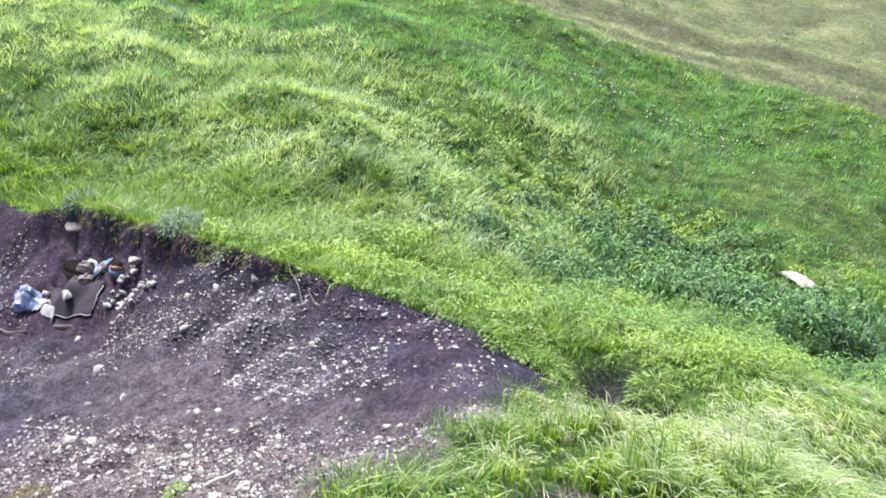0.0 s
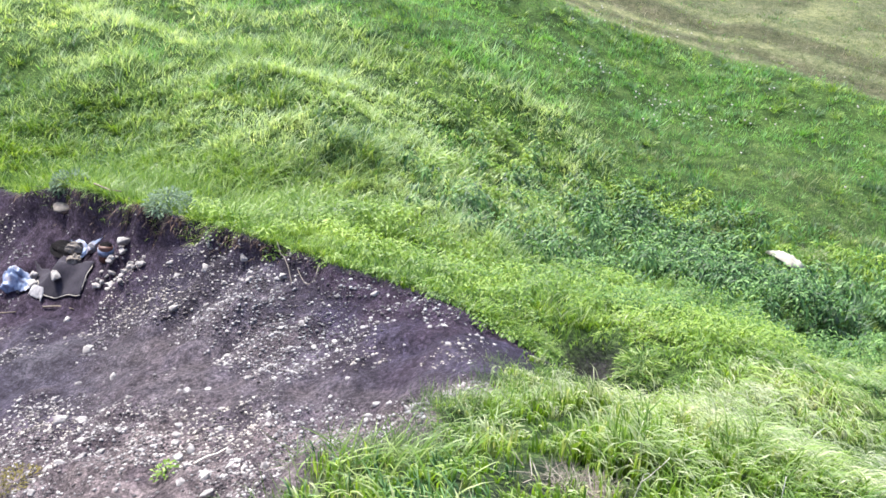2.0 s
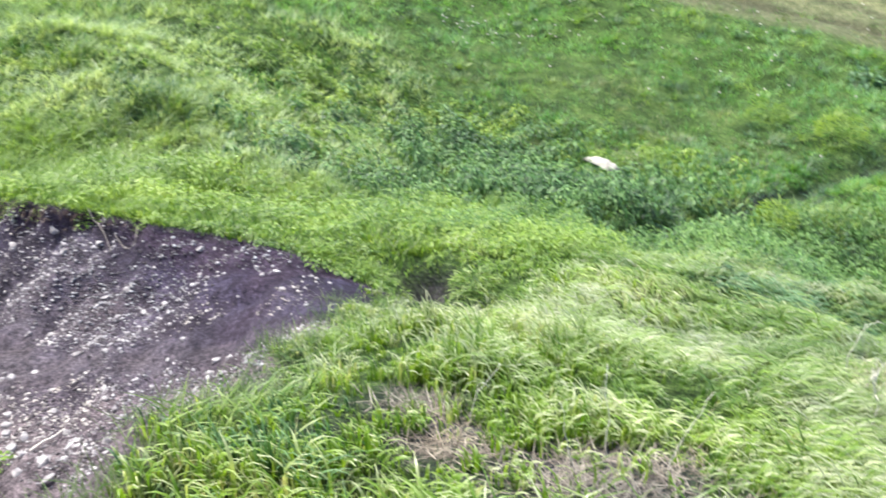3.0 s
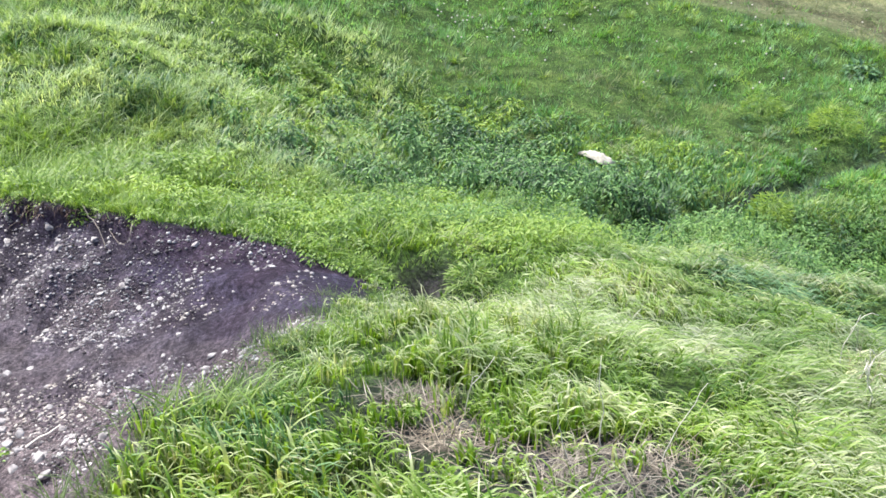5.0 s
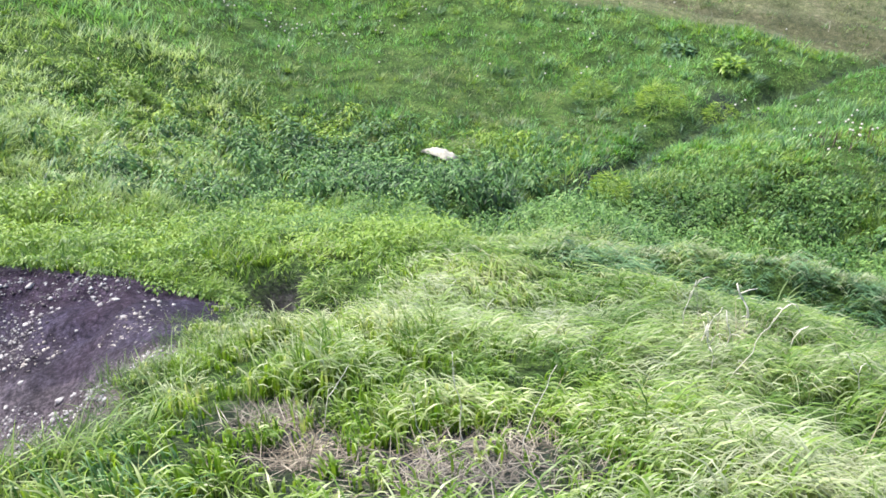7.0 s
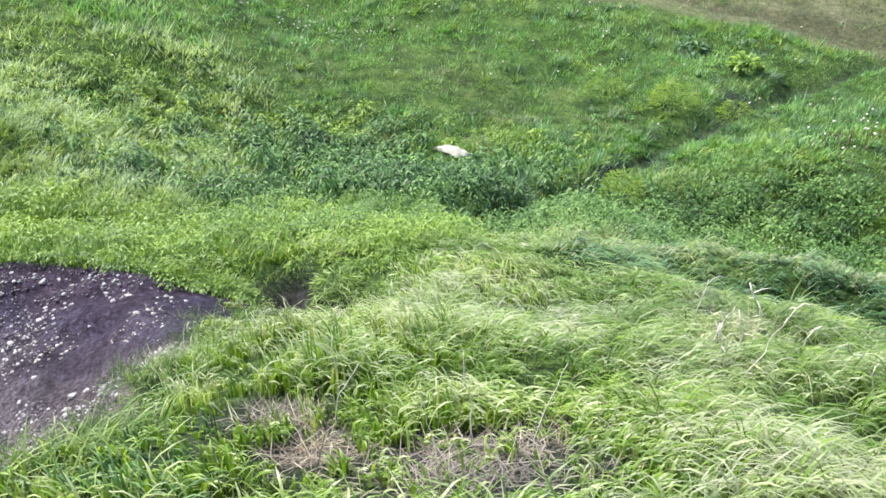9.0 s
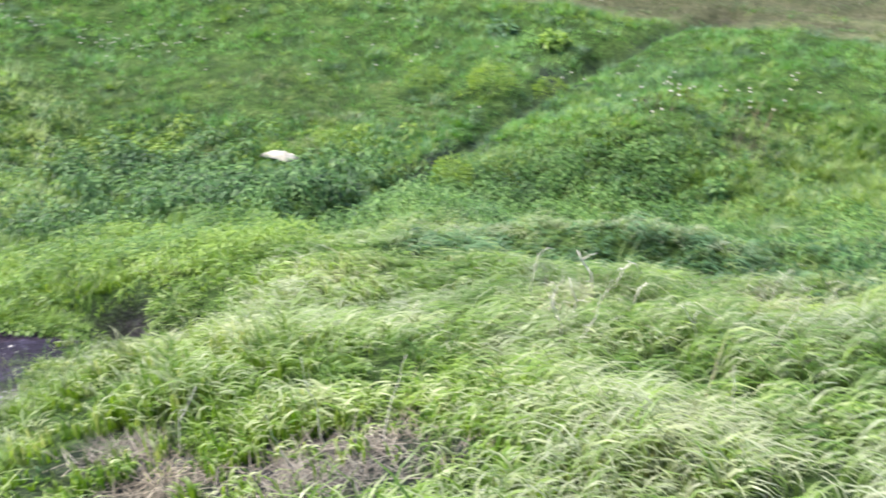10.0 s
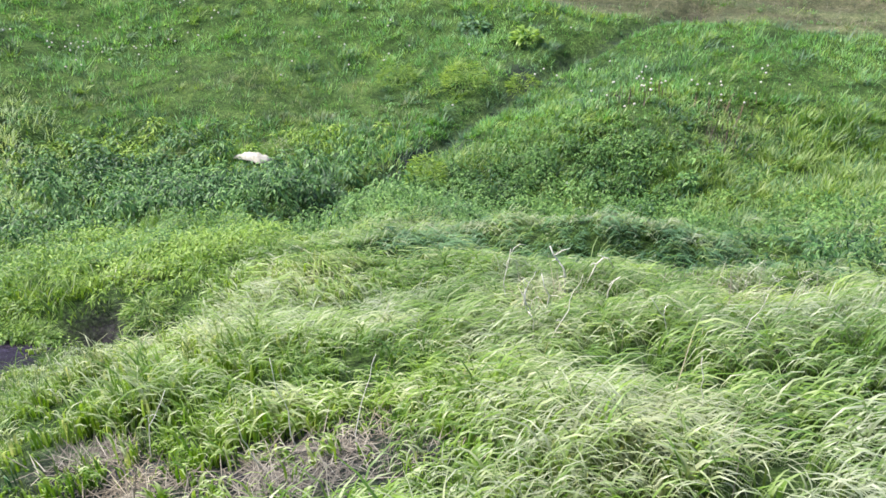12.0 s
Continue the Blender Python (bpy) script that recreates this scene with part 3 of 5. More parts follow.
def kinds_at(x, y):
    """How much of each kind of grass there is at a place: silver, lush, lime, olive, deep."""
    w = np.zeros((5, len(x)))
    patch, fine = wave(x, y, 1.7, 41), wave(x, y, 0.6, 42)
    near = 1 - step(9.5, 11.5, y + 0.35 * np.clip(-x, -3, 3))
    wind = step(-1.8, 1.8, x + 0.5 * (y - 4.5) + 1.2 * patch)
    w[0] += near * wind * np.clip(0.85 + 0.5 * patch, 0.2, 1.4)
    w[1] += near * np.clip(0.6 - 0.5 * patch + 0.3 * fine - 0.25 * wind, 0.2, 1)
    w[2] += near * (1 - 0.7 * wind) * 0.4 * (0.4 + 0.6 * step(2.8, 4.2, y))
    w[3] += 0.8 * hump(x, y, -1.6, 2.2, 0.6, 0.8) + 0.5 * hump(x, y, -0.8, 2.4, 0.5, 0.4)
    w[4] += 0.7 * hump(x, y, -1.3, 2.5, 0.35, 0.5)
    w[3] += 1.8 * (hump(x, y, -1.7, 4.5, 0.4, 0.4) + hump(x, y, -1.65, 3.5, 0.4, 0.5) + 0.5 * hump(x, y, -0.7, 3.2, 0.5, 0.5))
    # Dark grass painted in as shade below the ridge crests.
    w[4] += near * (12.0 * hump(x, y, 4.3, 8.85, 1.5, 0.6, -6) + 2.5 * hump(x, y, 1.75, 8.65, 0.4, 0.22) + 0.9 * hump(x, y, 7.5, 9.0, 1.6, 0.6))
    rim = step(8.0, 9.2, y) * (1 - step(12.0, 14.0, y + 0.12 * x)) * step(-1.5, 0.5, -x)
    w[2] += rim * np.clip(1.5 + 0.6 * patch, 0.3, 2)
    w[1] += rim * 0.5
    upper = step(11.6, 13.4, y + 0.12 * x) * (1 - step(22, 26, y)) * step(3.5, 5.5, -x)
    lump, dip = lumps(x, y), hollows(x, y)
    # Paler tops and darker dips paint the hummocks' light and shade.
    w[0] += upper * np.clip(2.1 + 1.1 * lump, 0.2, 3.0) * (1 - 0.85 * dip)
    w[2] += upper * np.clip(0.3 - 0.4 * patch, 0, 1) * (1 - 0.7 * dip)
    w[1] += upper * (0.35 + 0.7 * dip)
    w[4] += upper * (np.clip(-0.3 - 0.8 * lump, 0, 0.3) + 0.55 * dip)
    thick = nettles_at(x, y)
    w[4] += 1.2 * thick
    middle = step(10.5, 12, y) * (1 - step(19, 23, y)) * step(-4.0, -2.0, x)
    w[1] += middle * 0.8
    w[4] += middle * 0.25
    w[2] += middle * 0.4
    distant = step(18.5, 22, y + 0.2 * x) * (1 - upper)
    side = track_side(x, y)
    dull = hump(x, y, 3.3, 21.6, 3.4, 1.5, -10) + hump(x, y, 0.6, 24.2, 4.0, 1.7, -15) + hump(x, y, 9.4, 16.8, 3.6, 1.1, 18) + 0.8 * hump(x, y, -3.0, 24.6, 2.4, 1.3) + 0.8 * hump(x, y, 14, 17.5, 3.0, 1.0)
    fresh = np.exp(-(((side + 3.0) / 2.6) ** 2))
    w[1] += distant * np.clip(0.9 + 0.6 * wave(x, y, 3.0, 43) + 0.8 * fresh, 0.2, 2.4)
    w[2] += distant * np.clip(1.1 * wave(x, y, 1.6, 47) - 0.2 + 0.3 * fresh, 0, 1.5)
    w[3] += distant * np.clip(0.1 + 0.9 * wave(x, y, 2.2, 44), 0, 1.0) * (1 - 0.8 * fresh) + 1.6 * dull * np.clip(0.8 + 0.6 * wave(x, y, 1.2, 49), 0, 1.5) + 2.5 * step(-0.6, 0.6, side)
    w[4] += distant * np.clip(1.2 * wave(x, y, 1.1, 45) - 0.15, 0, 1.2) + 1.6 * hump(x, y, 11.2, 22.0, 3.0, 1.2, 20) + 1.0 * hump(x, y, 15.5, 21.5, 2.0, 0.8, 20)
    w[2] += 1.4 * np.exp(-(((side + 0.9) / 0.8) ** 2))
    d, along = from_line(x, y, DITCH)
    # The ditch path's shadow line is put in as dark grass.
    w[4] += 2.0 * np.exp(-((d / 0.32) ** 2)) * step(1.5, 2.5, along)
    w = w ** (1 + 0.9 * step(13, 18, y))
    return w / (w.sum(0) + 1e-9)


BARE = ((0.2, 2.66, 0.46), (-0.55, 2.85, 0.22), (-0.85, 3.5, 0.24), (-0.05, 2.45, 0.34), (-1.8, 9.0, 0.5), (-1.25, 8.3, 0.38), (3.35, 18.0, 0.5))


def bare(x, y):
    """Chance that nothing grows at a place."""
    d, where = in_pit(x, y)
    p = step(-0.05, 0.06, d + 0.12 * np.clip(wave(x, y, 0.5, 63) + 0.2, 0, 1) * (where > 9))
    for bx, by, br in BARE:
        p = np.maximum(p, (0.85 + 0.15 * step(6, 7, y)) * np.minimum(1, 1.5 * hump(x, y, bx, by, br, 0.8 * br)))
    side = track_side(x, y)
    p = np.maximum(p, 0.1 * step(-0.3, 0.8, side))
    for rut in (1.7, 3.6):
        p = np.maximum(p, 0.75 * np.exp(-(((side - rut) / 0.3) ** 2)))
    d, along = from_line(x, y, DITCH)
    return np.maximum(p, 0.8 * np.exp(-((d / 0.26) ** 2)) * step(2.2, 3.2, along))


NAMES = (("windblown_grass", SILVER, "pale windblown long grass covering the bank"), ("green_grass", LUSH, "fresh green grass growing over the slope"),
         ("yellow_green_grass", LIME, "bright yellow-green grass tufts on the slope"), ("olive_grass", OLIVE, "dull olive grass with dry stems among the green"),
         ("dark_and_shaded_grass", DEEP, "dark green grass, also coloured in as shade in the hollows"), ("brightened_far_grass", BRIGHTENED, "fresh upright grass on the far slope, coloured lighter as if brighter lit"),
         ("pale_grass", PALE, "pale windblown grass covering old hummocks"), ("broad_bladed_grass", FRESH, "bright green broad-bladed grass, its drooping tips coloured as if skylit"))


def tufts(count, blades, near, far_off, power, spread, left=-53, right=44):
    """Roots gathered in tufts: place, tuft centre, a tone for the tuft, and the tuft's number."""
    tx, ty = sector(count, near, far_off, power, left, right)
    leafy = np.clip(weeds_at(tx, ty) + nettles_at(tx, ty) + herbs_at(tx, ty), 0, 1)
    thin = step(0.1, 0.7, -wave(tx, ty, 0.55, 58) - 0.4 * wave(tx, ty, 0.28, 60))
    keep = (rng.random(count) > bare(tx, ty)) & (rng.random(count) > 0.8 * leafy) & (rng.random(count) > 0.6 * thin)
    tx, ty = tx[keep], ty[keep]
    n = np.maximum(2, rng.poisson(blades, len(tx)))
    of = np.repeat(np.arange(len(tx)), n)
    out, way = spread * np.sqrt(rng.random(len(of))) * np.repeat(rng.uniform(0.5, 1.5, len(tx)), n), rng.uniform(0, 6.2832, len(of))
    return tx, ty, of, tx[of] + out * np.cos(way), ty[of] + out * np.sin(way), way


def grow(group, segs, size, breadth, flare):
    tx, ty, of, x, y, way = group
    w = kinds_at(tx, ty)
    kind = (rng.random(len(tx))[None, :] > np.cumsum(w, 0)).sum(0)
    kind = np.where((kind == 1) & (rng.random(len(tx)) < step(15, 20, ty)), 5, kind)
    kind = np.where((kind == 0) & (rng.random(len(tx)) < step(11.5, 13.5, ty)), 6, kind)
    kind = np.where((kind == 1) & (ty < 9) & (rng.random(len(tx)) < 0.25 + 0.65 * (1 - step(-0.9, 2.4, tx + 0.5 * (ty - 4.5)))), 7, kind)
    far_off = step(11, 15, ty)
    hummocky = step(11.5, 13.5, ty) * step(3.5, 6, -tx) * (1 - step(24, 28, ty))
    tone = 0.55 * rng.random(len(tx)) + 0.45 * (0.5 + 0.5 * np.clip(1.5 * ((1 - far_off) * wave(tx, ty, 0.7, 54) + far_off * wave(tx, ty, 2.0, 55)), -1, 1))
    # The ridge crest is lightened in tone as if lit.
    tone = tone + 0.3 * hump(tx, ty, 3.2, 10.1, 4.5, 0.75, -4) + 0.04 * step(-1.2, 1.0, tx + 0.5 * (ty - 4.5)) * step(3.6, 5.0, ty) * (1 - step(8.0, 9.0, ty))
    # Hummock tops lightened and hollows darkened: light and shade in the tone.
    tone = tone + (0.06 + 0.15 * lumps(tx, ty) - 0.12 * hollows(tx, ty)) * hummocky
    # Shade under the ridge crests is put into the tone here.
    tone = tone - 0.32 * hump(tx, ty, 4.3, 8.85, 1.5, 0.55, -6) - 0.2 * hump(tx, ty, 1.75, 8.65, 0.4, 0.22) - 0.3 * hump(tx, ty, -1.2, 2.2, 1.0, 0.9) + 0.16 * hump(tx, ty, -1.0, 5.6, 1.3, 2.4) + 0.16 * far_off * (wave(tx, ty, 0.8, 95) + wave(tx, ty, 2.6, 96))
    high = (1 + 0.35 * wave(tx, ty, 0.8, 56) * far_off) * (1 + 0.3 * wave(tx, ty, 0.9, 51) + 0.2 * wave(tx, ty, 0.4, 53)) * rng.uniform(0.65, 1.3, len(tx))
    knot = wave(tx, ty, 0.55, 58) * (1 - step(16, 20, ty)) + wave(tx, ty, 1.0, 59) * step(16, 20, ty) + 0.5 * wave(tx, ty, 0.28, 60)
    # Tall tufts lighter, low ones darker: shade between tufts put into tone.
    high, tone = high * (1 + 0.5 * knot), tone + 0.12 * knot
    gust = 0.3 * wave(tx, ty, 3.0, 52) + 0.4 * wave(tx, ty, 0.7, 69) - 0.5 + rng.normal(0, 0.32, len(tx))
    inside, where = in_pit(x, y)
    near_side = where > 9
    ok = inside < 0.03
    for k, (name, mat, label) in enumerate(NAMES):
        take = (kind[of] == k) & ok
        n = int(take.sum())
        if n < 20:
            continue
        bx, by, o = x[take], y[take], of[take]
        tall = (0.41, 0.42, 0.34, 0.25, 0.42, 0.28, 0.34, 0.35)[k] * size * high[o] * rng.uniform(0.6, 1.15, n)
        tall = tall * (1 - 0.35 * np.clip(weeds_at(bx, by) + nettles_at(bx, by) + herbs_at(bx, by), 0, 1)) * (1 - 0.3 * step(14, 17, by) * (1 - hummocky[o])) * (1 - 0.4 * step(-0.3, 0.6, track_side(bx, by)))
        tall = tall * (1 - (0.25 + 0.35 * near_side[take]) * (1 - step(0.0, 0.9, -inside[take]))) * (1 - 0.6 * hump(bx, by, -0.05, 2.65, 0.75, 0.55)) * (1 - 0.65 * hump(bx, by, -1.6, 7.8, 0.9, 1.0)) * (1 - 0.3 * hump(bx, by, -1.1, 2.1, 0.9, 0.8)) * (1 - 0.35 * hump(bx, by, 2.3, 5.2, 0.6, 0.6)) * (1 - 0.6 * np.exp(-((from_line(bx, by, DITCH)[0] / 0.35) ** 2)) * step(17, 18.5, by))
        calm = step(9.8, 13.5, by) * (1 - 0.4 * hummocky[o])
        calm = np.maximum(calm, 0.75 * step(8.6, 9.4, by) * step(0.5, 2.0, -bx))
        shelter = (1 - step(-0.9, 1.9, bx + 0.5 * (by - 4.5) + 0.5 * wave(bx, by, 1.2, 67))) * (1 - hummocky[o])
        windy = (1 - 0.75 * calm) * (1 - 0.6 * shelter)
        blown = gust[o] + rng.normal(0, 0.28, n) + 0.3 * shelter * rng.normal(0, 1, n) + np.where(rng.random(n) < 0.05 + 0.3 * shelter, np.pi, 0)
        loose = calm * (flare + 0.3)
        hx = windy * np.cos(blown) + loose * np.cos(way[take])
        hy = windy * np.sin(blown) + loose * np.sin(way[take])
        droop = rng.random(n) ** (0.7, 1.2, 1.2, 1.2, 0.9, 1.2, 0.8, 0.8)[k]
        lean = (1 - calm) * rng.uniform(-0.15, 0.35, n) + calm * rng.uniform(0.0, 0.5, n)
        bend = (1 - calm) * ((2.1, 1.8, 1.6, 1.3, 1.85, 1.4, 1.6, 1.9)[k] + 0.8 * droop) + calm * rng.uniform(0.3, 1.2, n)
        bend = bend * (1 - 0.3 * shelter)
        wide = breadth * (1 + 0.15 * shelter * (1 - calm)) * rng.uniform(0.5, 1.4, n) * (0.82, 1.1, 0.95, 0.7, 0.95, 1.0, 0.95, 1.45)[k]
        # Darker roots, paler tips: shade below and sky sheen above, put into tone.
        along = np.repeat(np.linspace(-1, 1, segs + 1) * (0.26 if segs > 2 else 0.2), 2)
        if segs < 3:
            wide = wide * np.clip(np.hypot(bx, by) / 22, 0.6, 1.3)
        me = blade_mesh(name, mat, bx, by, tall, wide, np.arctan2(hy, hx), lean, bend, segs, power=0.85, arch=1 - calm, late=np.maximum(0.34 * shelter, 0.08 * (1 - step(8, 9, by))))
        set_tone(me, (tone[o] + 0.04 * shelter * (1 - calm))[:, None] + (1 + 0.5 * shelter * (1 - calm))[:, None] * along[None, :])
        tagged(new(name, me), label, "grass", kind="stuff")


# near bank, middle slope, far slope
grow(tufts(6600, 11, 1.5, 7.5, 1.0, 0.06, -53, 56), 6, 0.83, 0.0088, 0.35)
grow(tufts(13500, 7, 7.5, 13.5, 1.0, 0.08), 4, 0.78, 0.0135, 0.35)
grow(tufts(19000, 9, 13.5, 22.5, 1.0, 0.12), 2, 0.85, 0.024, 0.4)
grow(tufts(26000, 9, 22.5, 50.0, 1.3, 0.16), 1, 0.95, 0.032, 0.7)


def tussocks(name, mat, label, count, near, far_off, left, right, blades, size, breadth, segs, where):
    """Grass standing up in separate domed tussocks."""
    tx, ty = sector(count, near, far_off, 1.1, left, right)
    keep = (rng.random(count) > bare(tx, ty)) & (in_pit(tx, ty)[0] < -0.25) & (track_side(tx, ty) < -0.3) & (rng.random(count) < where(tx, ty))
    tx, ty = tx[keep], ty[keep]
    of = np.repeat(np.arange(len(tx)), blades)
    n = len(of)
    way, out = rng.uniform(0, 6.2832, n), np.sqrt(rng.random(n))
    big = rng.uniform(0.6, 1.35, len(tx))[of]
    x, y = tx[of] + 0.3 * size * big * out * np.cos(way), ty[of] + 0.3 * size * big * out * np.sin(way)
    heading = np.arctan2(np.sin(way) - 0.25, np.cos(way) + 0.45)
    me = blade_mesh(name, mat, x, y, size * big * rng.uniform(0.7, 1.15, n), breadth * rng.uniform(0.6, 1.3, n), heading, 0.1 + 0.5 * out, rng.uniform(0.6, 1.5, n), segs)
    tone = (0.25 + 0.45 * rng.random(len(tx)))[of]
    # Roots run darker: shade within the tussock put into the tone.
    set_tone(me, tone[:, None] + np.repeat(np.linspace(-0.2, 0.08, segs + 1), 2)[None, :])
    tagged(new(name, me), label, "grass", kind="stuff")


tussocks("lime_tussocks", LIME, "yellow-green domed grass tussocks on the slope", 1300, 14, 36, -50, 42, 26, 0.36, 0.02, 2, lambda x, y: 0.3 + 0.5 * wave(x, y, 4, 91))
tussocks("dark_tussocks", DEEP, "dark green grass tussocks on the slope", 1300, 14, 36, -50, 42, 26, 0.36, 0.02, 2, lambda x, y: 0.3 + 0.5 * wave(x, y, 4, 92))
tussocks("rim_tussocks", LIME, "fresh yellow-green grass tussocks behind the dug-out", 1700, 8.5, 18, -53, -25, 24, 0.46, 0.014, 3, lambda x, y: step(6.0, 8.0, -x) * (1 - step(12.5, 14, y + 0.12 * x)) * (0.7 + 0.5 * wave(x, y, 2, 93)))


# the bank round and behind, in fewer blades
def surround(count):
    tx, ty = np.concatenate([rng.uniform(-26, 26, count // 2), rng.normal(0, 4.5, count // 2)]), np.concatenate([rng.uniform(-16, 12, count // 2), rng.normal(-2.5, 3.0, count // 2)])
    bearing = np.degrees(np.arctan2(tx, ty))
    out = ((ty < 1.2) | (bearing < -51) | (bearing > 54) | ((bearing > 42) & (np.hypot(tx, ty) > 7.3))) & (np.hypot(tx, ty) > 0.9) & (rng.random(count) > bare(tx, ty))
    tx, ty = tx[out], ty[out]
    of = np.repeat(np.arange(len(tx)), 6)
    way = rng.uniform(0, 6.2832, len(of))
    spread = 0.12 * np.sqrt(rng.random(len(of)))
    return tx, ty, of, tx[of] + spread * np.cos(way), ty[of] + spread * np.sin(way), way


grow(surround(8000), 2, 0.6, 0.022, 0.4)


def thicket(name, mat, label, where, count, near, far_off, wide, tall, leaves, leaf_long, narrow, hang):
    """Leafy plants standing close: each a dome of leaves that fan out from its stem, lower leaves hanging more."""
    tx, ty = sector(count, near, far_off, 1.0)
    keep = (rng.random(count) < where(tx, ty)) & (rng.random(count) > bare(tx, ty)) & (in_pit(tx, ty)[0] < 0.02)
    tx, ty = tx[keep], ty[keep]
    big = rng.uniform(0.45, 1.5, len(tx)) * (1 + 0.3 * wave(tx, ty, 0.9, 51) + 0.25 * wave(tx, ty, 0.45, 66))
    tone = 0.22 + 0.5 * rng.random(len(tx)) + 0.3 * wave(tx, ty, 0.9, 68)
    of = np.repeat(np.arange(len(tx)), np.maximum(6, rng.poisson(leaves, len(tx))))
    n = len(of)
    way, rad = rng.uniform(0, 6.2832, n), np.sqrt(rng.random(n))
    dome = np.sqrt(np.clip(1 - 0.75 * rad**2, 0, 1)) * rng.uniform(0.62, 1.0, n)
    spot = np.stack([tx[of] + 0.5 * wide * big[of] * rad * np.cos(way), ty[of] + 0.5 * wide * big[of] * rad * np.sin(way), np.zeros(n)], 1)
    spot[:, 2] = ground_height(spot[:, 0], spot[:, 1]) + tall * big[of] * dome
    long = leaf_long * rng.uniform(0.6, 1.35, n) * np.clip(np.hypot(spot[:, 0], spot[:, 1]) / 16, 0.6, 1.1)
    ok = in_pit(spot[:, 0], spot[:, 1])[0] < 0.1
    me = leaf_mesh(name, mat, spot[ok], (way + rng.normal(0, 0.7, n))[ok], (0.45 - hang * rad + rng.normal(0, 0.35, n))[ok], long[ok], (long * narrow * rng.uniform(0.75, 1.25, n))[ok])
    set_tone(me, np.repeat((tone[of] + 0.12 * rng.normal(0, 1, n))[ok], 4))
    tagged(new(name, me), label, "weeds", kind="stuff")


thicket("leafy_weeds", WEED, "low bright green leafy weeds along the dug-out's rim", weeds_at, 12000, 7.5, 25.0, 0.32, 0.31, 36, 0.115, 0.27, 1.25)
thicket("broad_leaved_herbs", HERB, "mid-green broad-leaved herbs beside the ditch", herbs_at, 8500, 9.5, 20.0, 0.32, 0.34, 34, 0.085, 0.4, 1.1)
thicket("nettles", NETTLE, "dark green nettle thicket in the hollow", nettles_at, 7000, 7.5, 25.0, 0.40, 0.55, 46, 0.12, 0.34, 1.4)


# ---- stones in the dug-out ----
def rock_mesh(name, mat, seed, level=2, rough=0.22, flat=0.75):
    bm = bmesh.new()
    bmesh.ops.create_icosphere(bm, subdivisions=level, radius=0.5)
    d = random.Random(seed + 90)
    cuts = [(Vector((d.gauss(0, 1), d.gauss(0, 1), d.gauss(0, 1))).normalized(), d.uniform(0.26, 0.4)) for _ in range(9 if rough > 0.2 else 0)]
    for v in bm.verts:
        p = v.co * 2.1 + Vector((seed * 7.3, seed * 3.1, seed * 1.7))
        v.co *= 1 + rough * noise.noise(p * 1.1) + 0.5 * rough * noise.noise(p * 2.6)
        for way, depth in cuts:
            over = v.co.dot(way) - depth
            if over > 0:
                v.co -= way * over * 0.9
        v.co.z *= flat
    me = bpy.data.meshes.new(name)
    bm.to_mesh(me)
    bm.free()
    me.materials.append(mat)
    return smooth(me)


def at_ground(x, y, up=0.0):
    return float(ground_height(np.array([x]), np.array([y]))[0]) + up


ROCKS = [rock_mesh("stone", STONE, k, 3, 0.3 + 0.05 * k, 0.6 + 0.06 * k) for k in range(8)]
dice = random.Random(11)


def stone(x, y, size, label="pale limestone cobble lying on bare dark soil", sunk=0.25, up=0.0):
    ob = new("stone", dice.choice(ROCKS))
    ob.scale = (size * dice.uniform(0.85, 1.25), size * dice.uniform(0.75, 1.0), size * dice.uniform(0.75, 1.0))
    ob.rotation_euler = (dice.uniform(-0.4, 0.4), dice.uniform(-0.4, 0.4), dice.uniform(0, 6.28))
    ob.location = (x, y, at_ground(x, y, size * (0.27 - sunk) + up))
    return tagged(ob, label, "stone", "stones in the dug-out")


for x, y, size in ((-7.48, 6.29, 0.15), (-7.24, 6.35, 0.15), (-6.83, 5.92, 0.13), (-5.55, 6.0, 0.13), (-5.27, 5.88, 0.12), (-6.13, 7.79, 0.12), (-4.77, 8.09, 0.10), (-6.76, 9.2, 0.15),
                   (-7.55, 9.3, 0.07), (-7.38, 9.15, 0.13), (-6.52, 8.95, 0.12), (-8.11, 9.3, 0.11), (-6.79, 5.38, 0.12), (-5.33, 5.77, 0.15), (-8.67, 8.01, 0.2), (-4.25, 5.73, 0.12),
                   (-7.02, 8.62, 0.09), (-3.94, 7.51, 0.06), (-6.66, 5.0, 0.11), (-7.3, 9.02, 0.12), (-6.9, 8.88, 0.1), (-6.45, 8.84, 0.13), (-5.1, 5.62, 0.13), (-4.77, 5.47, 0.15),
                   (-4.6, 5.25, 0.11), (-4.95, 5.3, 0.12), (-4.4, 5.6, 0.09), (-5.6, 8.2, 0.1), (-5.0, 8.0, 0.09)):
    stone(x, y, size)
bedded = stone(-11.55, 10.86, 0.42, "broad tan stone bedded in the soil face", 0.36)
bedded.data = rock_mesh("stone", TAN, 5, 3, 0.25, 0.6)
bedded.scale, bedded.rotation_euler = (0.5, 0.34, 0.24), (0.15, 0.0, 0.2)
for k in range(30):
    x, y = -9.25 + dice.gauss(0, 0.3), 9.42 + dice.gauss(0, 0.18)
    stone(x, y, dice.uniform(0.07, 0.15), "grey cobble in a small heap beside dumped rubbish", -0.02)
placed = 0
while placed < 290:
    x, y = dice.uniform(-13.5, -2.2), dice.uniform(3.6, 10.6)
    d, where = in_pit(np.array([x]), np.array([y]))
    if d[0] < 0.15 or float(wave(np.array([x]), np.array([y]), 1.3, 61)[0]) < dice.uniform(-0.9, 0.7):
        continue
    stone(x, y, (0.045 + 0.1 * dice.random() ** 2.2) * min(1.0, 0.45 - 0.1 * x))
    placed += 1


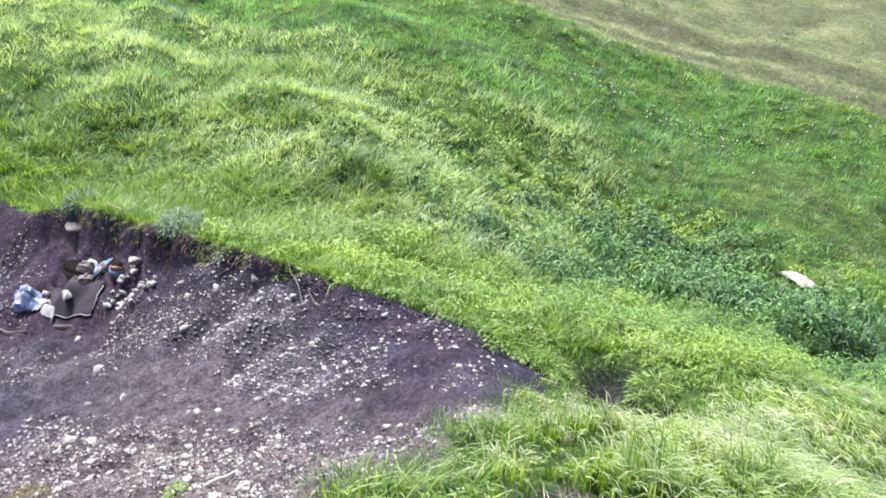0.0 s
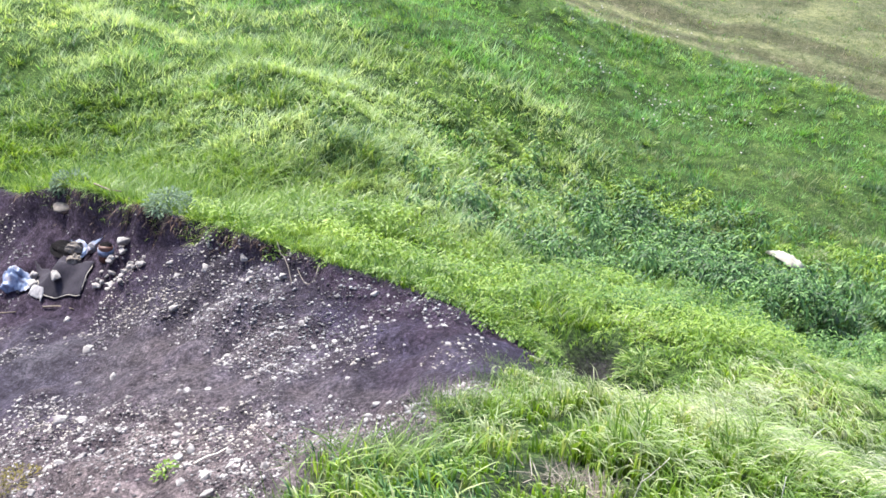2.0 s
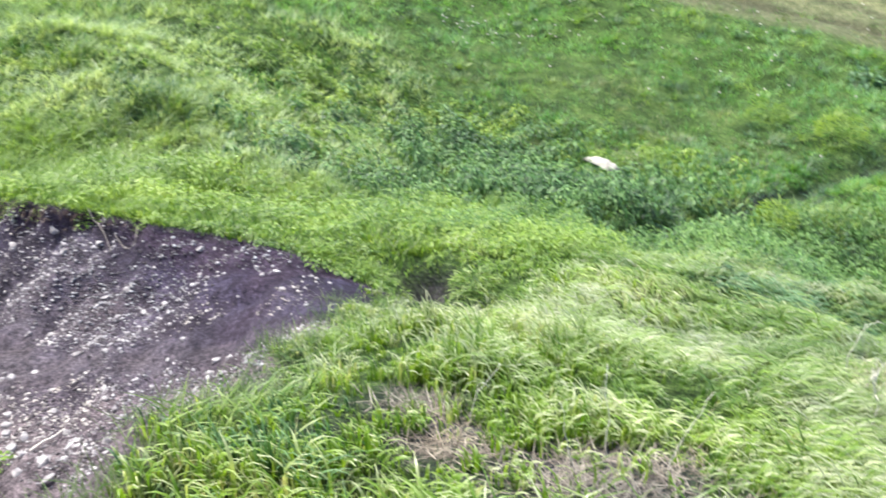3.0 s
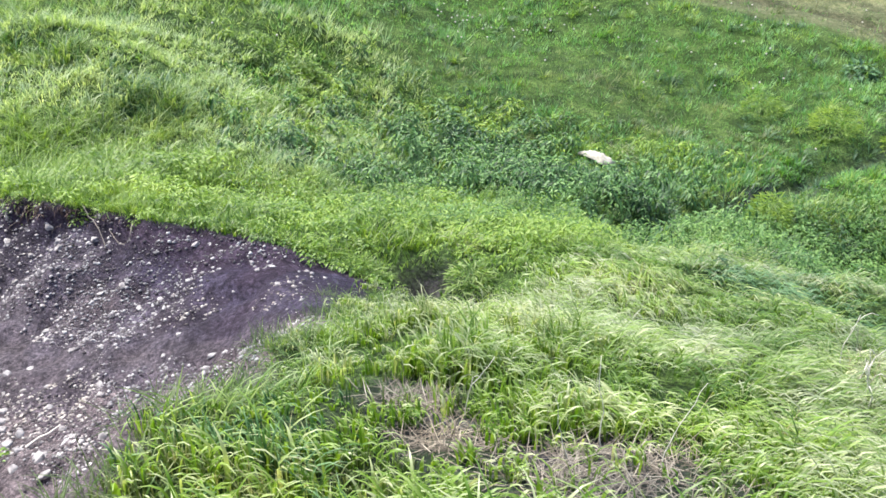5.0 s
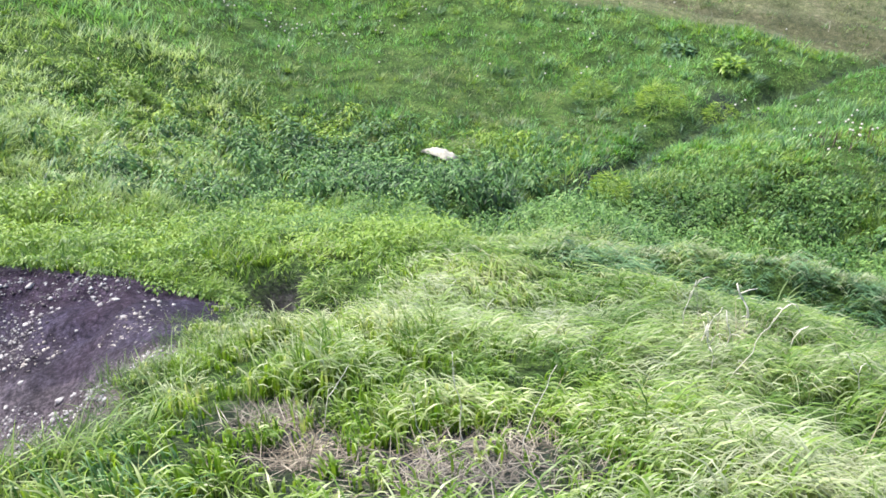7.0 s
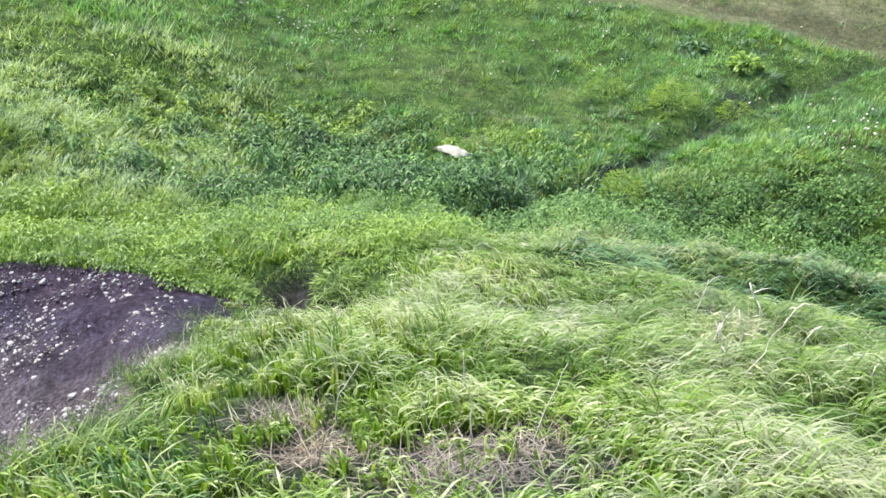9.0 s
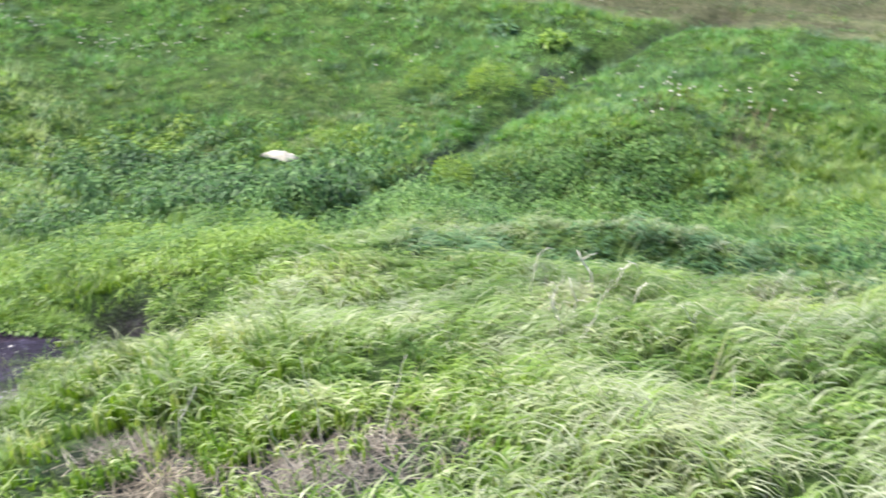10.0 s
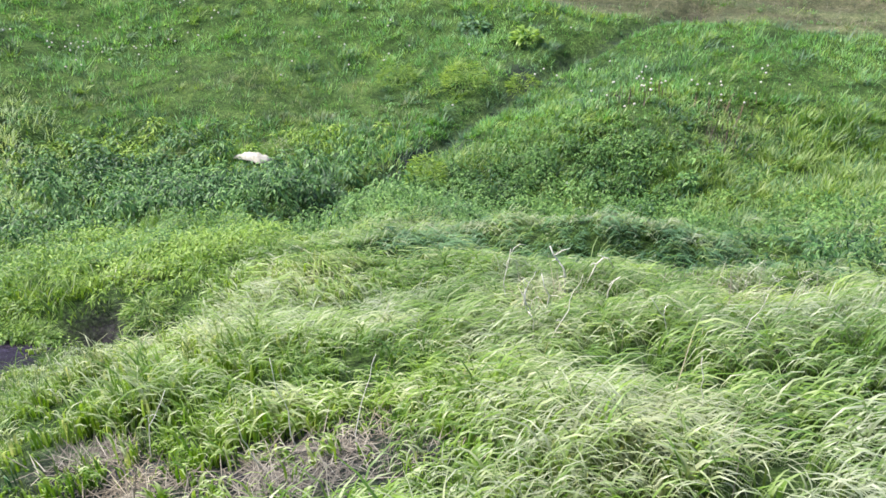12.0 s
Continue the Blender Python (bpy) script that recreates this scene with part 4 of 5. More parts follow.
def pebbles(name, mat, count, small, large, seed, power, label):
    """Small stones strewn over the soil, thicker in drifts, in one mesh."""
    r = np.random.default_rng(seed)
    x, y = r.uniform(-14, -1.4, count * 4), r.uniform(3.0, 11.3, count * 4)
    d, where = in_pit(x, y)
    floor_band = hump(x, y, -4.9, 6.95, 2.0, 0.28, 2) + 0.8 * hump(x, y, -8.5, 7.2, 2.2, 0.5, 0)
    chance = 0.32 - 0.9 * floor_band + 0.6 * hump(x, y, -4.8, 6.05, 2.2, 0.45, 4) + 0.55 * wave(x, y, 1.3, 61) + 0.55 * wave(x, y, 0.45, 62) + 0.45 * hump(x, y, -5.5, 8.0, 1.3, 0.8) + 0.45 * hump(x, y, -4.0, 6.0, 1.6, 0.8) + 0.3 * hump(x, y, -6.2, 8.6, 1.5, 0.6) + 0.1 * step(0, 1, 6.6 - y) + 0.35 * hump(x, y, -7.2, 8.8, 1.6, 0.7) - 0.2 * step(8.6, 10, -x) - 0.42 * step(-4.4, -3.2, x) * step(6.6, 7.2, y) - 0.4 * step(-3.0, -2.2, x)
    ok = (d > 0.06) & (r.random(len(x)) < chance)
    x, y = x[ok][:count], y[ok][:count]
    n = len(x)
    size = small + (large - small) * r.random(n) ** power
    shape = np.array([(1, 0, 0), (0, 1, 0), (-1, 0, 0), (0, -1, 0), (0.1, 0.1, 0.55), (0, 0, -0.6)])
    v = shape[None] * r.uniform(0.6, 1.25, (n, 6, 1)) * size[:, None, None] * 0.5
    a = r.uniform(0, 6.28, n)
    c, s = np.cos(a)[:, None], np.sin(a)[:, None]
    v = np.stack([v[..., 0] * c - 0.75 * v[..., 1] * s, v[..., 0] * s + 0.75 * v[..., 1] * c, v[..., 2]], -1)
    v += np.stack([x, y, ground_height(x, y) + 0.02 * size], 1)[:, None, :]
    tri = np.array([(0, 1, 4), (1, 2, 4), (2, 3, 4), (3, 0, 4), (1, 0, 5), (2, 1, 5), (3, 2, 5), (0, 3, 5)])
    me = smooth(mesh_from(name, v.reshape(-1, 3), ((np.arange(n) * 6)[:, None, None] + tri[None]).reshape(-1, 3), mat))
    me.attributes.new("tone", "FLOAT", "POINT").data.foreach_set("value", np.repeat(r.random(n), 6).astype(np.float32))
    tagged(new(name, me), label, "gravel", kind="stuff")


pebbles("gravel", PEBBLE, 34000, 0.014, 0.085, 3, 3.8, "small pale stones strewn over dark soil")
pebbles("clods", CLOD, 12000, 0.015, 0.08, 4, 3.0, "crumbled dark clods of earth on the soil")


# ---- roots and turf along the rim ----
def along_rim(count, seed, first_at=0.15, last_at=6.8):
    r = np.random.default_rng(seed)
    u = r.uniform(first_at, last_at, count)
    k = u.astype(int)
    p = np.array(PIT)
    a, b = p[k], p[(k + 1) % len(p)]
    spot = a + (b - a) * (u - k)[:, None]
    spot += r.normal(0, 0.04, (count, 2))
    return spot[:, 0], spot[:, 1], r


x, y, r = along_rim(2600, 5)
keep = r.random(len(x)) < 0.45 + 0.6 * wave(x, y, 0.5, 64)
x, y = x[keep], y[keep]
dive = r.normal(-1.35, 0.5, len(x))
me = blade_mesh("root_fringe", ROOT, x, y - 0.03, r.uniform(0.05, 0.15, len(x)) * (1 + 0.4 * step(7, 9, -x)), r.uniform(0.006, 0.018, len(x)), dive, r.uniform(1.0, 1.7, len(x)), r.uniform(0.8, 1.5, len(x)), 3, 0.03)
me.attributes.new("tone", "FLOAT", "POINT").data.foreach_set("value", np.repeat(r.random(len(x)), 8).astype(np.float32))
tagged(new("root_fringe", me), "brown matted roots hanging from the turf edge", "roots", kind="stuff")
x, y, r = along_rim(4200, 6)
me = blade_mesh("rim_grass", LIME, x, y + r.uniform(-0.02, 0.2, len(x)), r.uniform(0.12, 0.34, len(x)) * np.clip(0.8 + 0.9 * wave(x, y, 0.45, 71), 0.3, 1.5), r.uniform(0.006, 0.012, len(x)), r.normal(-0.7, 1.0, len(x)), r.uniform(0.1, 0.7, len(x)), r.uniform(0.6, 1.6, len(x)), 3)
me.attributes.new("tone", "FLOAT", "POINT").data.foreach_set("value", np.repeat(r.random(len(x)), 8).astype(np.float32))
tagged(new("rim_grass", me), "short green grass leaning over the dug-out's rim", "grass", kind="stuff")

# weeds hanging over the lip in uneven clumps
cx, cy, r = along_rim(110, 15, 0.0, 5.0)
keep = r.random(len(cx)) < 0.25 + 0.6 * step(-5.5, -3.5, cx) + 0.6 * wave(cx, cy, 1.0, 70)
cx, cy = cx[keep], cy[keep] + r.uniform(-0.08, 0.15, keep.sum()) - 0.1 * step(-4.2, -3.2, cx[keep])
of = np.repeat(np.arange(len(cx)), 46)
n = len(of)
big = r.uniform(0.08, 0.24, len(cx))[of]
way, rad = r.uniform(0, 6.2832, n), np.sqrt(r.random(n))
x, y = cx[of] + big * rad * np.cos(way), cy[of] + big * rad * np.sin(way)
drop = np.minimum(ground_height(cx, cy + 0.25)[of] - 0.25 * big, ground_height(x, y) + 0.5 * big)
z = np.maximum(ground_height(x, y) + 0.02, drop) + 0.7 * big * np.sqrt(1 - 0.8 * rad**2) * r.uniform(0.3, 1.0, n)
long = r.uniform(0.025, 0.06, n)
me = leaf_mesh("lip_weeds", WEED, np.stack([x, y, z], 1), way + r.normal(0, 0.6, n), 0.4 - 1.0 * rad + r.normal(0, 0.35, n), long, long * r.uniform(0.35, 0.6, n))
set_tone(me, np.repeat(r.uniform(0.05, 0.6, len(cx))[of] + r.normal(0, 0.12, n), 4))
tagged(new("lip_weeds", me), "ragged clumps of green weeds hanging over the lip", "weeds", kind="stuff")

x, y, r = along_rim(1800, 12)
keep = r.random(len(x)) < 0.5 + 0.7 * wave(x, y, 0.7, 94)
x, y = x[keep], y[keep]
me = blade_mesh("lip_thatch", STRAW, x, y + r.uniform(-0.02, 0.12, len(x)), r.uniform(0.06, 0.2, len(x)), r.uniform(0.006, 0.012, len(x)), r.normal(-1.4, 0.7, len(x)), r.uniform(0.5, 1.3, len(x)), r.uniform(0.6, 1.4, len(x)), 3)
set_tone(me, np.repeat(r.uniform(0.1, 0.6, len(x)), 8))
tagged(new("lip_thatch", me), "brown dead thatch matted along the turf edge", "thatch", kind="stuff")

x, y, r = along_rim(6000, 14, 13.4, 19.0)
x = x - r.uniform(-0.15, 0.35, len(x))
keep = r.random(len(x)) < 0.35 + 0.8 * wave(x, y, 0.3, 98)
x, y = x[keep], y[keep]
me = blade_mesh("edge_scrub", OLIVE, x, y, r.uniform(0.08, 0.24, len(x)), r.uniform(0.003, 0.006, len(x)), r.uniform(-3.1, 3.1, len(x)), r.uniform(0.1, 0.9, len(x)), r.uniform(0.2, 1.4, len(x)), 3)
set_tone(me, np.repeat(r.uniform(0.0, 0.6, len(x)), 8))
tagged(new("edge_scrub", me), "dull sparse scrub on the dug-out's dusty edge", "scrub", kind="stuff")

x, y, r = along_rim(2600, 8, 12.6, 19.5)
x = x + r.uniform(-0.1, 0.45, len(x))
keep = (r.random(len(x)) > 0.8 * bare(x, y)) & (r.random(len(x)) < 0.55 + 0.6 * wave(x, y, 0.35, 65))
x, y = x[keep], y[keep]
me = blade_mesh("edge_grass", LUSH, x, y, r.uniform(0.12, 0.32, len(x)), r.uniform(0.006, 0.011, len(x)), r.normal(-0.9, 1.3, len(x)), r.uniform(0.0, 0.5, len(x)), r.uniform(0.6, 1.9, len(x)), 5)
me.attributes.new("tone", "FLOAT", "POINT").data.foreach_set("value", np.repeat(r.random(len(x)), 12).astype(np.float32))
tagged(new("edge_grass", me), "green grass tufts on the dug-out's near edge", "grass", kind="stuff")

# dry straw lying in the bare patches of the bank
r = np.random.default_rng(9)
n = 1700
pick = r.integers(0, 5, n)
cx, cy = np.array([0.2, 0.02, -0.55, -0.75, 0.26])[pick], np.array([2.76, 2.56, 2.85, 3.3, 2.76])[pick]
spread = np.array([0.22, 0.17, 0.12, 0.1, 0.24])[pick]
x, y = cx + r.normal(0, 1, n) * spread, cy + r.normal(0, 1, n) * spread * 0.8
me = blade_mesh("dry_straw", STRAW, x, y, r.uniform(0.05, 0.2, n), r.uniform(0.002, 0.0055, n), r.uniform(-3.14, 3.14, n), r.uniform(1.35, 1.7, n), r.uniform(-0.15, 0.2, n), 2, -0.02)
me.attributes.new("tone", "FLOAT", "POINT").data.foreach_set("value", np.repeat(r.random(n), 6).astype(np.float32))
tagged(new("dry_straw", me), "matted dry straw lying over bare ground", "straw", kind="stuff")
n = 90
x, y = sector(n, 2.2, 9.5, 1.0, -12, 40)
me = blade_mesh("dry_stems", STRAW, x, y, rng.uniform(0.25, 0.5, n), rng.uniform(0.003, 0.005, n), rng.normal(0.2, 1.0, n), rng.uniform(0.1, 0.7, n), rng.uniform(0.0, 0.6, n), 3)
me.attributes.new("tone", "FLOAT", "POINT").data.foreach_set("value", np.repeat(rng.uniform(0.7, 1.4, n), 8).astype(np.float32))
tagged(new("dry_stems", me), "dry pale stems standing among long grass", "stems", kind="stuff")
n = 170
spot = rng.integers(0, 4, n)
x, y = np.array([1.75, 1.95, 2.3, 2.6])[spot] + rng.normal(0, 0.13, n), np.array([4.6, 5.0, 5.6, 5.9])[spot] + rng.normal(0, 0.2, n)
me = set_tone(blade_mesh("twig_tangle", STRAW, x, y, rng.uniform(0.2, 0.4, n), rng.uniform(0.0025, 0.0042, n), rng.uniform(-3.1, 3.1, n), rng.uniform(0.1, 1.2, n), rng.normal(0.3, 0.8, n), 4), np.repeat(rng.uniform(0.8, 1.6, n), 10))
tagged(new("twig_tangle", me), "tangle of fine bleached twigs among long grass", "twigs", kind="stuff")
n = 260
spot = rng.integers(0, 4, n)
x, y = np.array([4.2, 4.8, 5.4, 3.4])[spot] + rng.normal(0, 0.22, n), np.array([6.5, 6.7, 6.3, 6.0])[spot] + rng.normal(0, 0.18, n)
set_tone(blade_mesh("dry_tangle", STRAW, x, y, rng.uniform(0.2, 0.45, n), rng.uniform(0.003, 0.006, n), rng.uniform(-3.1, 3.1, n), rng.uniform(0.1, 0.8, n), rng.normal(0.5, 0.6, n), 4), np.repeat(rng.uniform(0.5, 1.2, n), 10))
tagged(new("dry_tangle", bpy.data.meshes["dry_tangle"]), "tangle of dry brown stems among long grass", "stems", kind="stuff")
n = 150
spot = rng.integers(0, 3, n)
x, y = np.array([9.2, 11.0, 10.2])[spot] + rng.normal(0, 0.4, n), np.array([18.8, 17.9, 16.6])[spot] + rng.normal(0, 0.3, n)
me = blade_mesh("brown_stems", ROOT, x, y, rng.uniform(0.25, 0.5, n), rng.uniform(0.012, 0.025, n), rng.uniform(-3.1, 3.1, n), rng.uniform(0.0, 0.3, n), rng.normal(0.1, 0.3, n), 3)
me.attributes.new("tone", "FLOAT", "POINT").data.foreach_set("value", np.repeat(rng.uniform(0.6, 1.2, n), 8).astype(np.float32))
tagged(new("brown_stems", me), "withered brown stems standing among dandelions", "stems", kind="stuff")
n = 2500
x, y = sector(n * 6, 18, 44, 0.6)
x, y = x[(track_side(x, y) > 0.2)][:n], y[(track_side(x, y) > 0.2)][:n]
n = len(x)
me = blade_mesh("track_stems", STRAW, x, y, rng.uniform(0.12, 0.4, n), rng.uniform(0.008, 0.016, n), rng.uniform(-3, 3, n), rng.uniform(0.1, 0.7, n), rng.uniform(0.0, 0.6, n), 2)
me.attributes.new("tone", "FLOAT", "POINT").data.foreach_set("value", np.repeat(rng.uniform(0.3, 1.3, n), 6).astype(np.float32))
tagged(new("track_stems", me), "withered stems beside the worn track", "stems", kind="stuff")


# ---- loose things ----
def tube_mesh(name, mat, points, radii, sides=6):
    """A round bar that follows the points, with a radius at each."""
    pts = [Vector(p) for p in points]
    verts, faces = [], []
    for k, p in enumerate(pts):
        t = (pts[min(k + 1, len(pts) - 1)] - pts[max(k - 1, 0)]).normalized()
        u = t.cross(Vector((0.3, 0.8, 0.5))).normalized()
        w = t.cross(u)
        for s in range(sides):
            a = 6.2832 * s / sides
            verts.append(p + radii[k] * (math.cos(a) * u + math.sin(a) * w))
    for k in range(len(pts) - 1):
        for s in range(sides):
            faces.append((k * sides + s, k * sides + (s + 1) % sides, (k + 1) * sides + (s + 1) % sides, (k + 1) * sides + s))
    faces.append(tuple(range(sides))[::-1])
    faces.append(tuple((len(pts) - 1) * sides + s for s in range(sides)))
    me = bpy.data.meshes.new(name)
    me.from_pydata([tuple(v) for v in verts], [], faces)
    me.materials.append(mat)
    return smooth(me)


def part(name, me, parent, label=""):
    ob = new(name, me)
    ob.parent = parent
    return tagged(ob, label) if label else ob


def crumpled(name, mat, size, seed, folds=0.28, level=3):
    """A half-empty bag: a flattened lump with sharp creases, lying on its flat side."""
    bm = bmesh.new()
    bmesh.ops.create_icosphere(bm, subdivisions=level, radius=0.5)
    for v in bm.verts:
        p = v.co * 2.0 + Vector((seed * 5.1, seed * 2.3, seed * 9.7))
        crease = abs(noise.noise(p * 1.6)) + 0.7 * abs(noise.noise(p * 3.3)) + 0.5 * abs(noise.noise(p * 7.1))
        v.co *= 1.12 - folds * 1.6 * crease + 0.15 * noise.noise(p * 0.7)
        v.co.z = max(v.co.z, -0.22)
        v.co = Vector((v.co.x * size[0], v.co.y * size[1], (v.co.z + 0.2) * size[2]))
    me = bpy.data.meshes.new(name)
    bm.to_mesh(me)
    bm.free()
    me.materials.append(mat)
    return me


def bag(name, mat, x, y, size, turn, seed, label, category, up=0.0, tilt=(0, 0), folds=0.28):
    ob = new(name, crumpled(name, mat, size, seed, folds))
    ob.matrix_world = pose(x, y, at_ground(x, y, up), tilt[0], tilt[1], turn)
    return tagged(ob, label, category)


def draped(name, mat, corners, lift, ripple, puff, seed, thick=0.006, nx=22, ny=18, ragged=0.05, top_most=1e9, sharp=0.35):
    """A limp sheet or flat bag over the ground between four corners in plan, creased, swollen by puff in the middle, with thickness."""
    u, v = np.meshgrid(np.linspace(0, 1, nx), np.linspace(0, 1, ny))
    u, v = u.ravel(), v.ravel()
    a, b, c, d = [np.array(p) for p in corners]
    plan = ((1 - u) * (1 - v))[:, None] * a + (u * (1 - v))[:, None] * b + (u * v)[:, None] * c + ((1 - u) * v)[:, None] * d
    edge = np.maximum(np.abs(2 * u - 1), np.abs(2 * v - 1))
    push = ragged * step(0.4, 1.0, edge)
    plan = plan + np.stack([push * wave(plan[:, 0], plan[:, 1], 0.15, seed), push * wave(plan[:, 0], plan[:, 1], 0.15, seed + 5)], 1)
    x, y = plan[:, 0], plan[:, 1]
    crease = 1 - 2 * np.abs(wave(x, y, 0.22, seed + 1)) + 0.6 * (1 - 2 * np.abs(wave(x, y, 0.1, seed + 2)))
    z = np.minimum(ground_height(x, y), top_most) + lift + ripple * (1 + crease) + puff * (1 - edge**3) * (1 - 0.6 * sharp + sharp * crease)
    top = np.stack([x, y, z], 1)
    low = np.stack([x, y, np.minimum(z - thick, z)], 1)
    q = []
    m = nx * ny
    for r_ in range(ny - 1):
        for c_ in range(nx - 1):
            k = r_ * nx + c_
            q.append((k, k + 1, k + nx + 1, k + nx))
            q.append((k + m, k + nx + m, k + nx + 1 + m, k + 1 + m))
    rim = list(range(nx)) + [r_ * nx + nx - 1 for r_ in range(1, ny)] + [(ny - 1) * nx + c_ for c_ in range(nx - 2, -1, -1)] + [r_ * nx for r_ in range(ny - 2, 0, -1)]
    for k in range(len(rim)):
        p, n_ = rim[k], rim[(k + 1) % len(rim)]
        q.append((p, p + m, n_ + m, n_))
    return mesh_from(name, np.concatenate([top, low]), np.array(q), mat), [tuple(top[k]) for k in rim]


def dumped(name, mat, corners, lift, ripple, puff, seed, label, category, **more):
    me, rim = draped(name, mat, corners, lift, ripple, puff, seed, **more)
    return tagged(new(name, me), label, category), rim


floor_mat, mat_rim = dumped("floor_mat", FABRIC, ((-11.0, 9.43), (-10.03, 9.34), (-10.03, 9.75), (-11.73, 10.14)), 0.04, 0.006, 0.03, 71, "dark grey fabric mat with pale edging dumped on soil", "mat", thick=0.02, ragged=0.03)
smooth(floor_mat.data)
for first_at, last_at in ((0, 22), (23, 37), (66, 74)):
    ring = mat_rim[first_at:last_at]
    part("edging", tube_mesh("edging", CORD, [(px, py, pz - 0.004) for px, py, pz in ring], [0.009] * len(ring), 5), floor_mat, "pale frayed edging")
dumped("plastic_sack", BLUE, ((-11.9, 9.50), (-11.42, 9.66), (-11.63, 9.90), (-12.12, 9.82)), 0.03, 0.03, 0.10, 21, "blue and white printed plastic sack, crumpled on soil", "sack", sharp=0.6)
dumped("plastic_bag", WHITE, ((-11.35, 9.42), (-10.85, 9.32), (-10.95, 9.46), (-11.3, 9.58)), 0.02, 0.02, 0.03, 22, "flattened soiled white plastic bag on bare soil", "bag", sharp=0.6)
bag("bin_bag", BLACK, -10.98, 10.22, (1.0, 0.5, 0.30), -12, 6, "black plastic bin bag slumped against the soil face", "bag", 0.0, folds=0.3)
bag("cloth_bundle", TAN, -10.74, 10.10, (0.36, 0.24, 0.26), 20, 5, "tan cloth bundle beside a torn sack", "bundle", 0.06, folds=0.35)
bag("cloth_bundle", TAN, -10.54, 9.86, (0.24, 0.24, 0.24), 50, 4, "tan cloth bundle dumped on a dark mat", "bundle", 0.05, folds=0.35)
dumped("plastic_bag", BLUE, ((-10.54, 9.93), (-10.22, 9.92), (-10.26, 10.08), (-10.48, 10.10)), 0.06, 0.03, 0.08, 23, "pale blue plastic bag among dumped rubbish", "bag", sharp=0.6)
dumped("plastic_bag", BLUE, ((-11.10, 10.08), (-10.92, 10.08), (-10.90, 10.18), (-11.08, 10.20)), 0.07, 0.02, 0.04, 24, "scrap of pale blue bag beside a bundle", "bag")
dumped("torn_sack", BLUE, ((-10.80, 10.21), (-10.06, 10.02), (-10.02, 10.07), (-11.0, 10.34)), 0.09, 0.012, 0.01, 25, "torn printed plastic sack lying over rubbish", "sack", ragged=0.06)
bag("plastic_bag", WHITE, -10.32, 10.04, (0.15, 0.14, 0.22), 45, 9, "small knotted white plastic bag among rubbish", "bag", 0.08, folds=0.25)


def canister(x, y, wide, tall):
    """A dented round canister with a shrunken lid and a blue label round its upper half."""
    ob = tagged(new("plastic_canister"), "reddish-brown plastic canister with a blue label among rubbish", "canister")
    ob.location = (x, y, at_ground(x, y, -0.02))
    ob.rotation_euler = (0.12, 0.1, 0.4)
    levels = ((0.0, 0.86), (0.03, 0.96), (0.5, 1.0), (0.9, 0.98), (0.96, 0.9), (1.0, 0.86))
    part("body", tube_mesh("body", RUST, [(0, 0.004 * k, tall * h) for k, (h, _) in enumerate(levels)], [0.5 * wide * f for _, f in levels], 18), ob)
    part("label", tube_mesh("label", BLUE, [(0, 0.009, tall * 0.5), (0, 0.01, tall * 0.7), (0, 0.011, tall * 0.88)], [0.515 * wide, 0.52 * wide, 0.512 * wide], 18), ob, "blue and white printed label")
    part("lid", tube_mesh("lid", BLACK, [(0, 0.02, tall * 0.99), (0, 0.02, tall * 1.05)], [0.40 * wide, 0.38 * wide], 16), ob, "dark round lid")
    return ob


canister(-9.80, 9.80, 0.24, 0.27)
for x, y, size in ((-10.68, 9.55, 0.2), (-11.5, 9.88, 0.17), (-11.3, 9.62, 0.21), (-9.45, 9.86, 0.18), (-9.4, 9.74, 0.13)):
    stone(x, y, size, "pale cobble weighing down dumped rubbish", 0.05, 0.08)


def stick(points, thick, label, mat=WOOD, name="stick"):
    pts = [(x, y, at_ground(x, y, up)) for x, y, up in points]
    me = tube_mesh(name, mat, pts, [thick * (1 - 0.5 * k / (len(pts) - 1)) for k in range(len(pts))], 6)
    return tagged(new(name, me), label, "stick")


stick([(-12.5, 9.12, 0.05), (-12.05, 9.11, 0.04), (-11.7, 9.13, 0.05), (-11.3, 9.17, 0.03)], 0.022, "grey weathered stick lying on bare soil")
stick([(-10.75, 9.25, 0.03), (-10.4, 9.22, 0.05), (-10.05, 9.2, 0.03)], 0.016, "thin grey stick lying beside a fabric mat")
stick([(-5.0, 5.6, 0.02), (-4.93, 5.72, 0.05), (-4.85, 5.78, 0.06), (-4.82, 5.92, 0.03)], 0.014, "pale crooked twig lying on gravelly soil", DEAD)
stick([(-6.34, 9.38, 0.06), (-6.22, 9.26, 0.07), (-6.11, 9.17, 0.06), (-5.99, 9.07, 0.06), (-5.86, 8.92, 0.05), (-5.75, 8.75, 0.04)], 0.009, "pale root hanging down the soil face", TAN, "hanging_root")
stick([(-5.52, 9.08, 0.05), (-5.5, 8.97, 0.07), (-5.44, 8.84, 0.08), (-5.52, 8.8, 0.08), (-5.62, 8.86, 0.06), (-5.72, 8.95, 0.05), (-5.84, 9.06, 0.04)], 0.008, "looped pale root sticking out of soil", TAN, "hanging_root")
stick([(-10.6, 10.62, 0.16), (-10.2, 10.52, 0.14), (-9.9, 10.45, 0.18)], 0.016, "brown root lying along the turf edge", WOOD, "hanging_root")

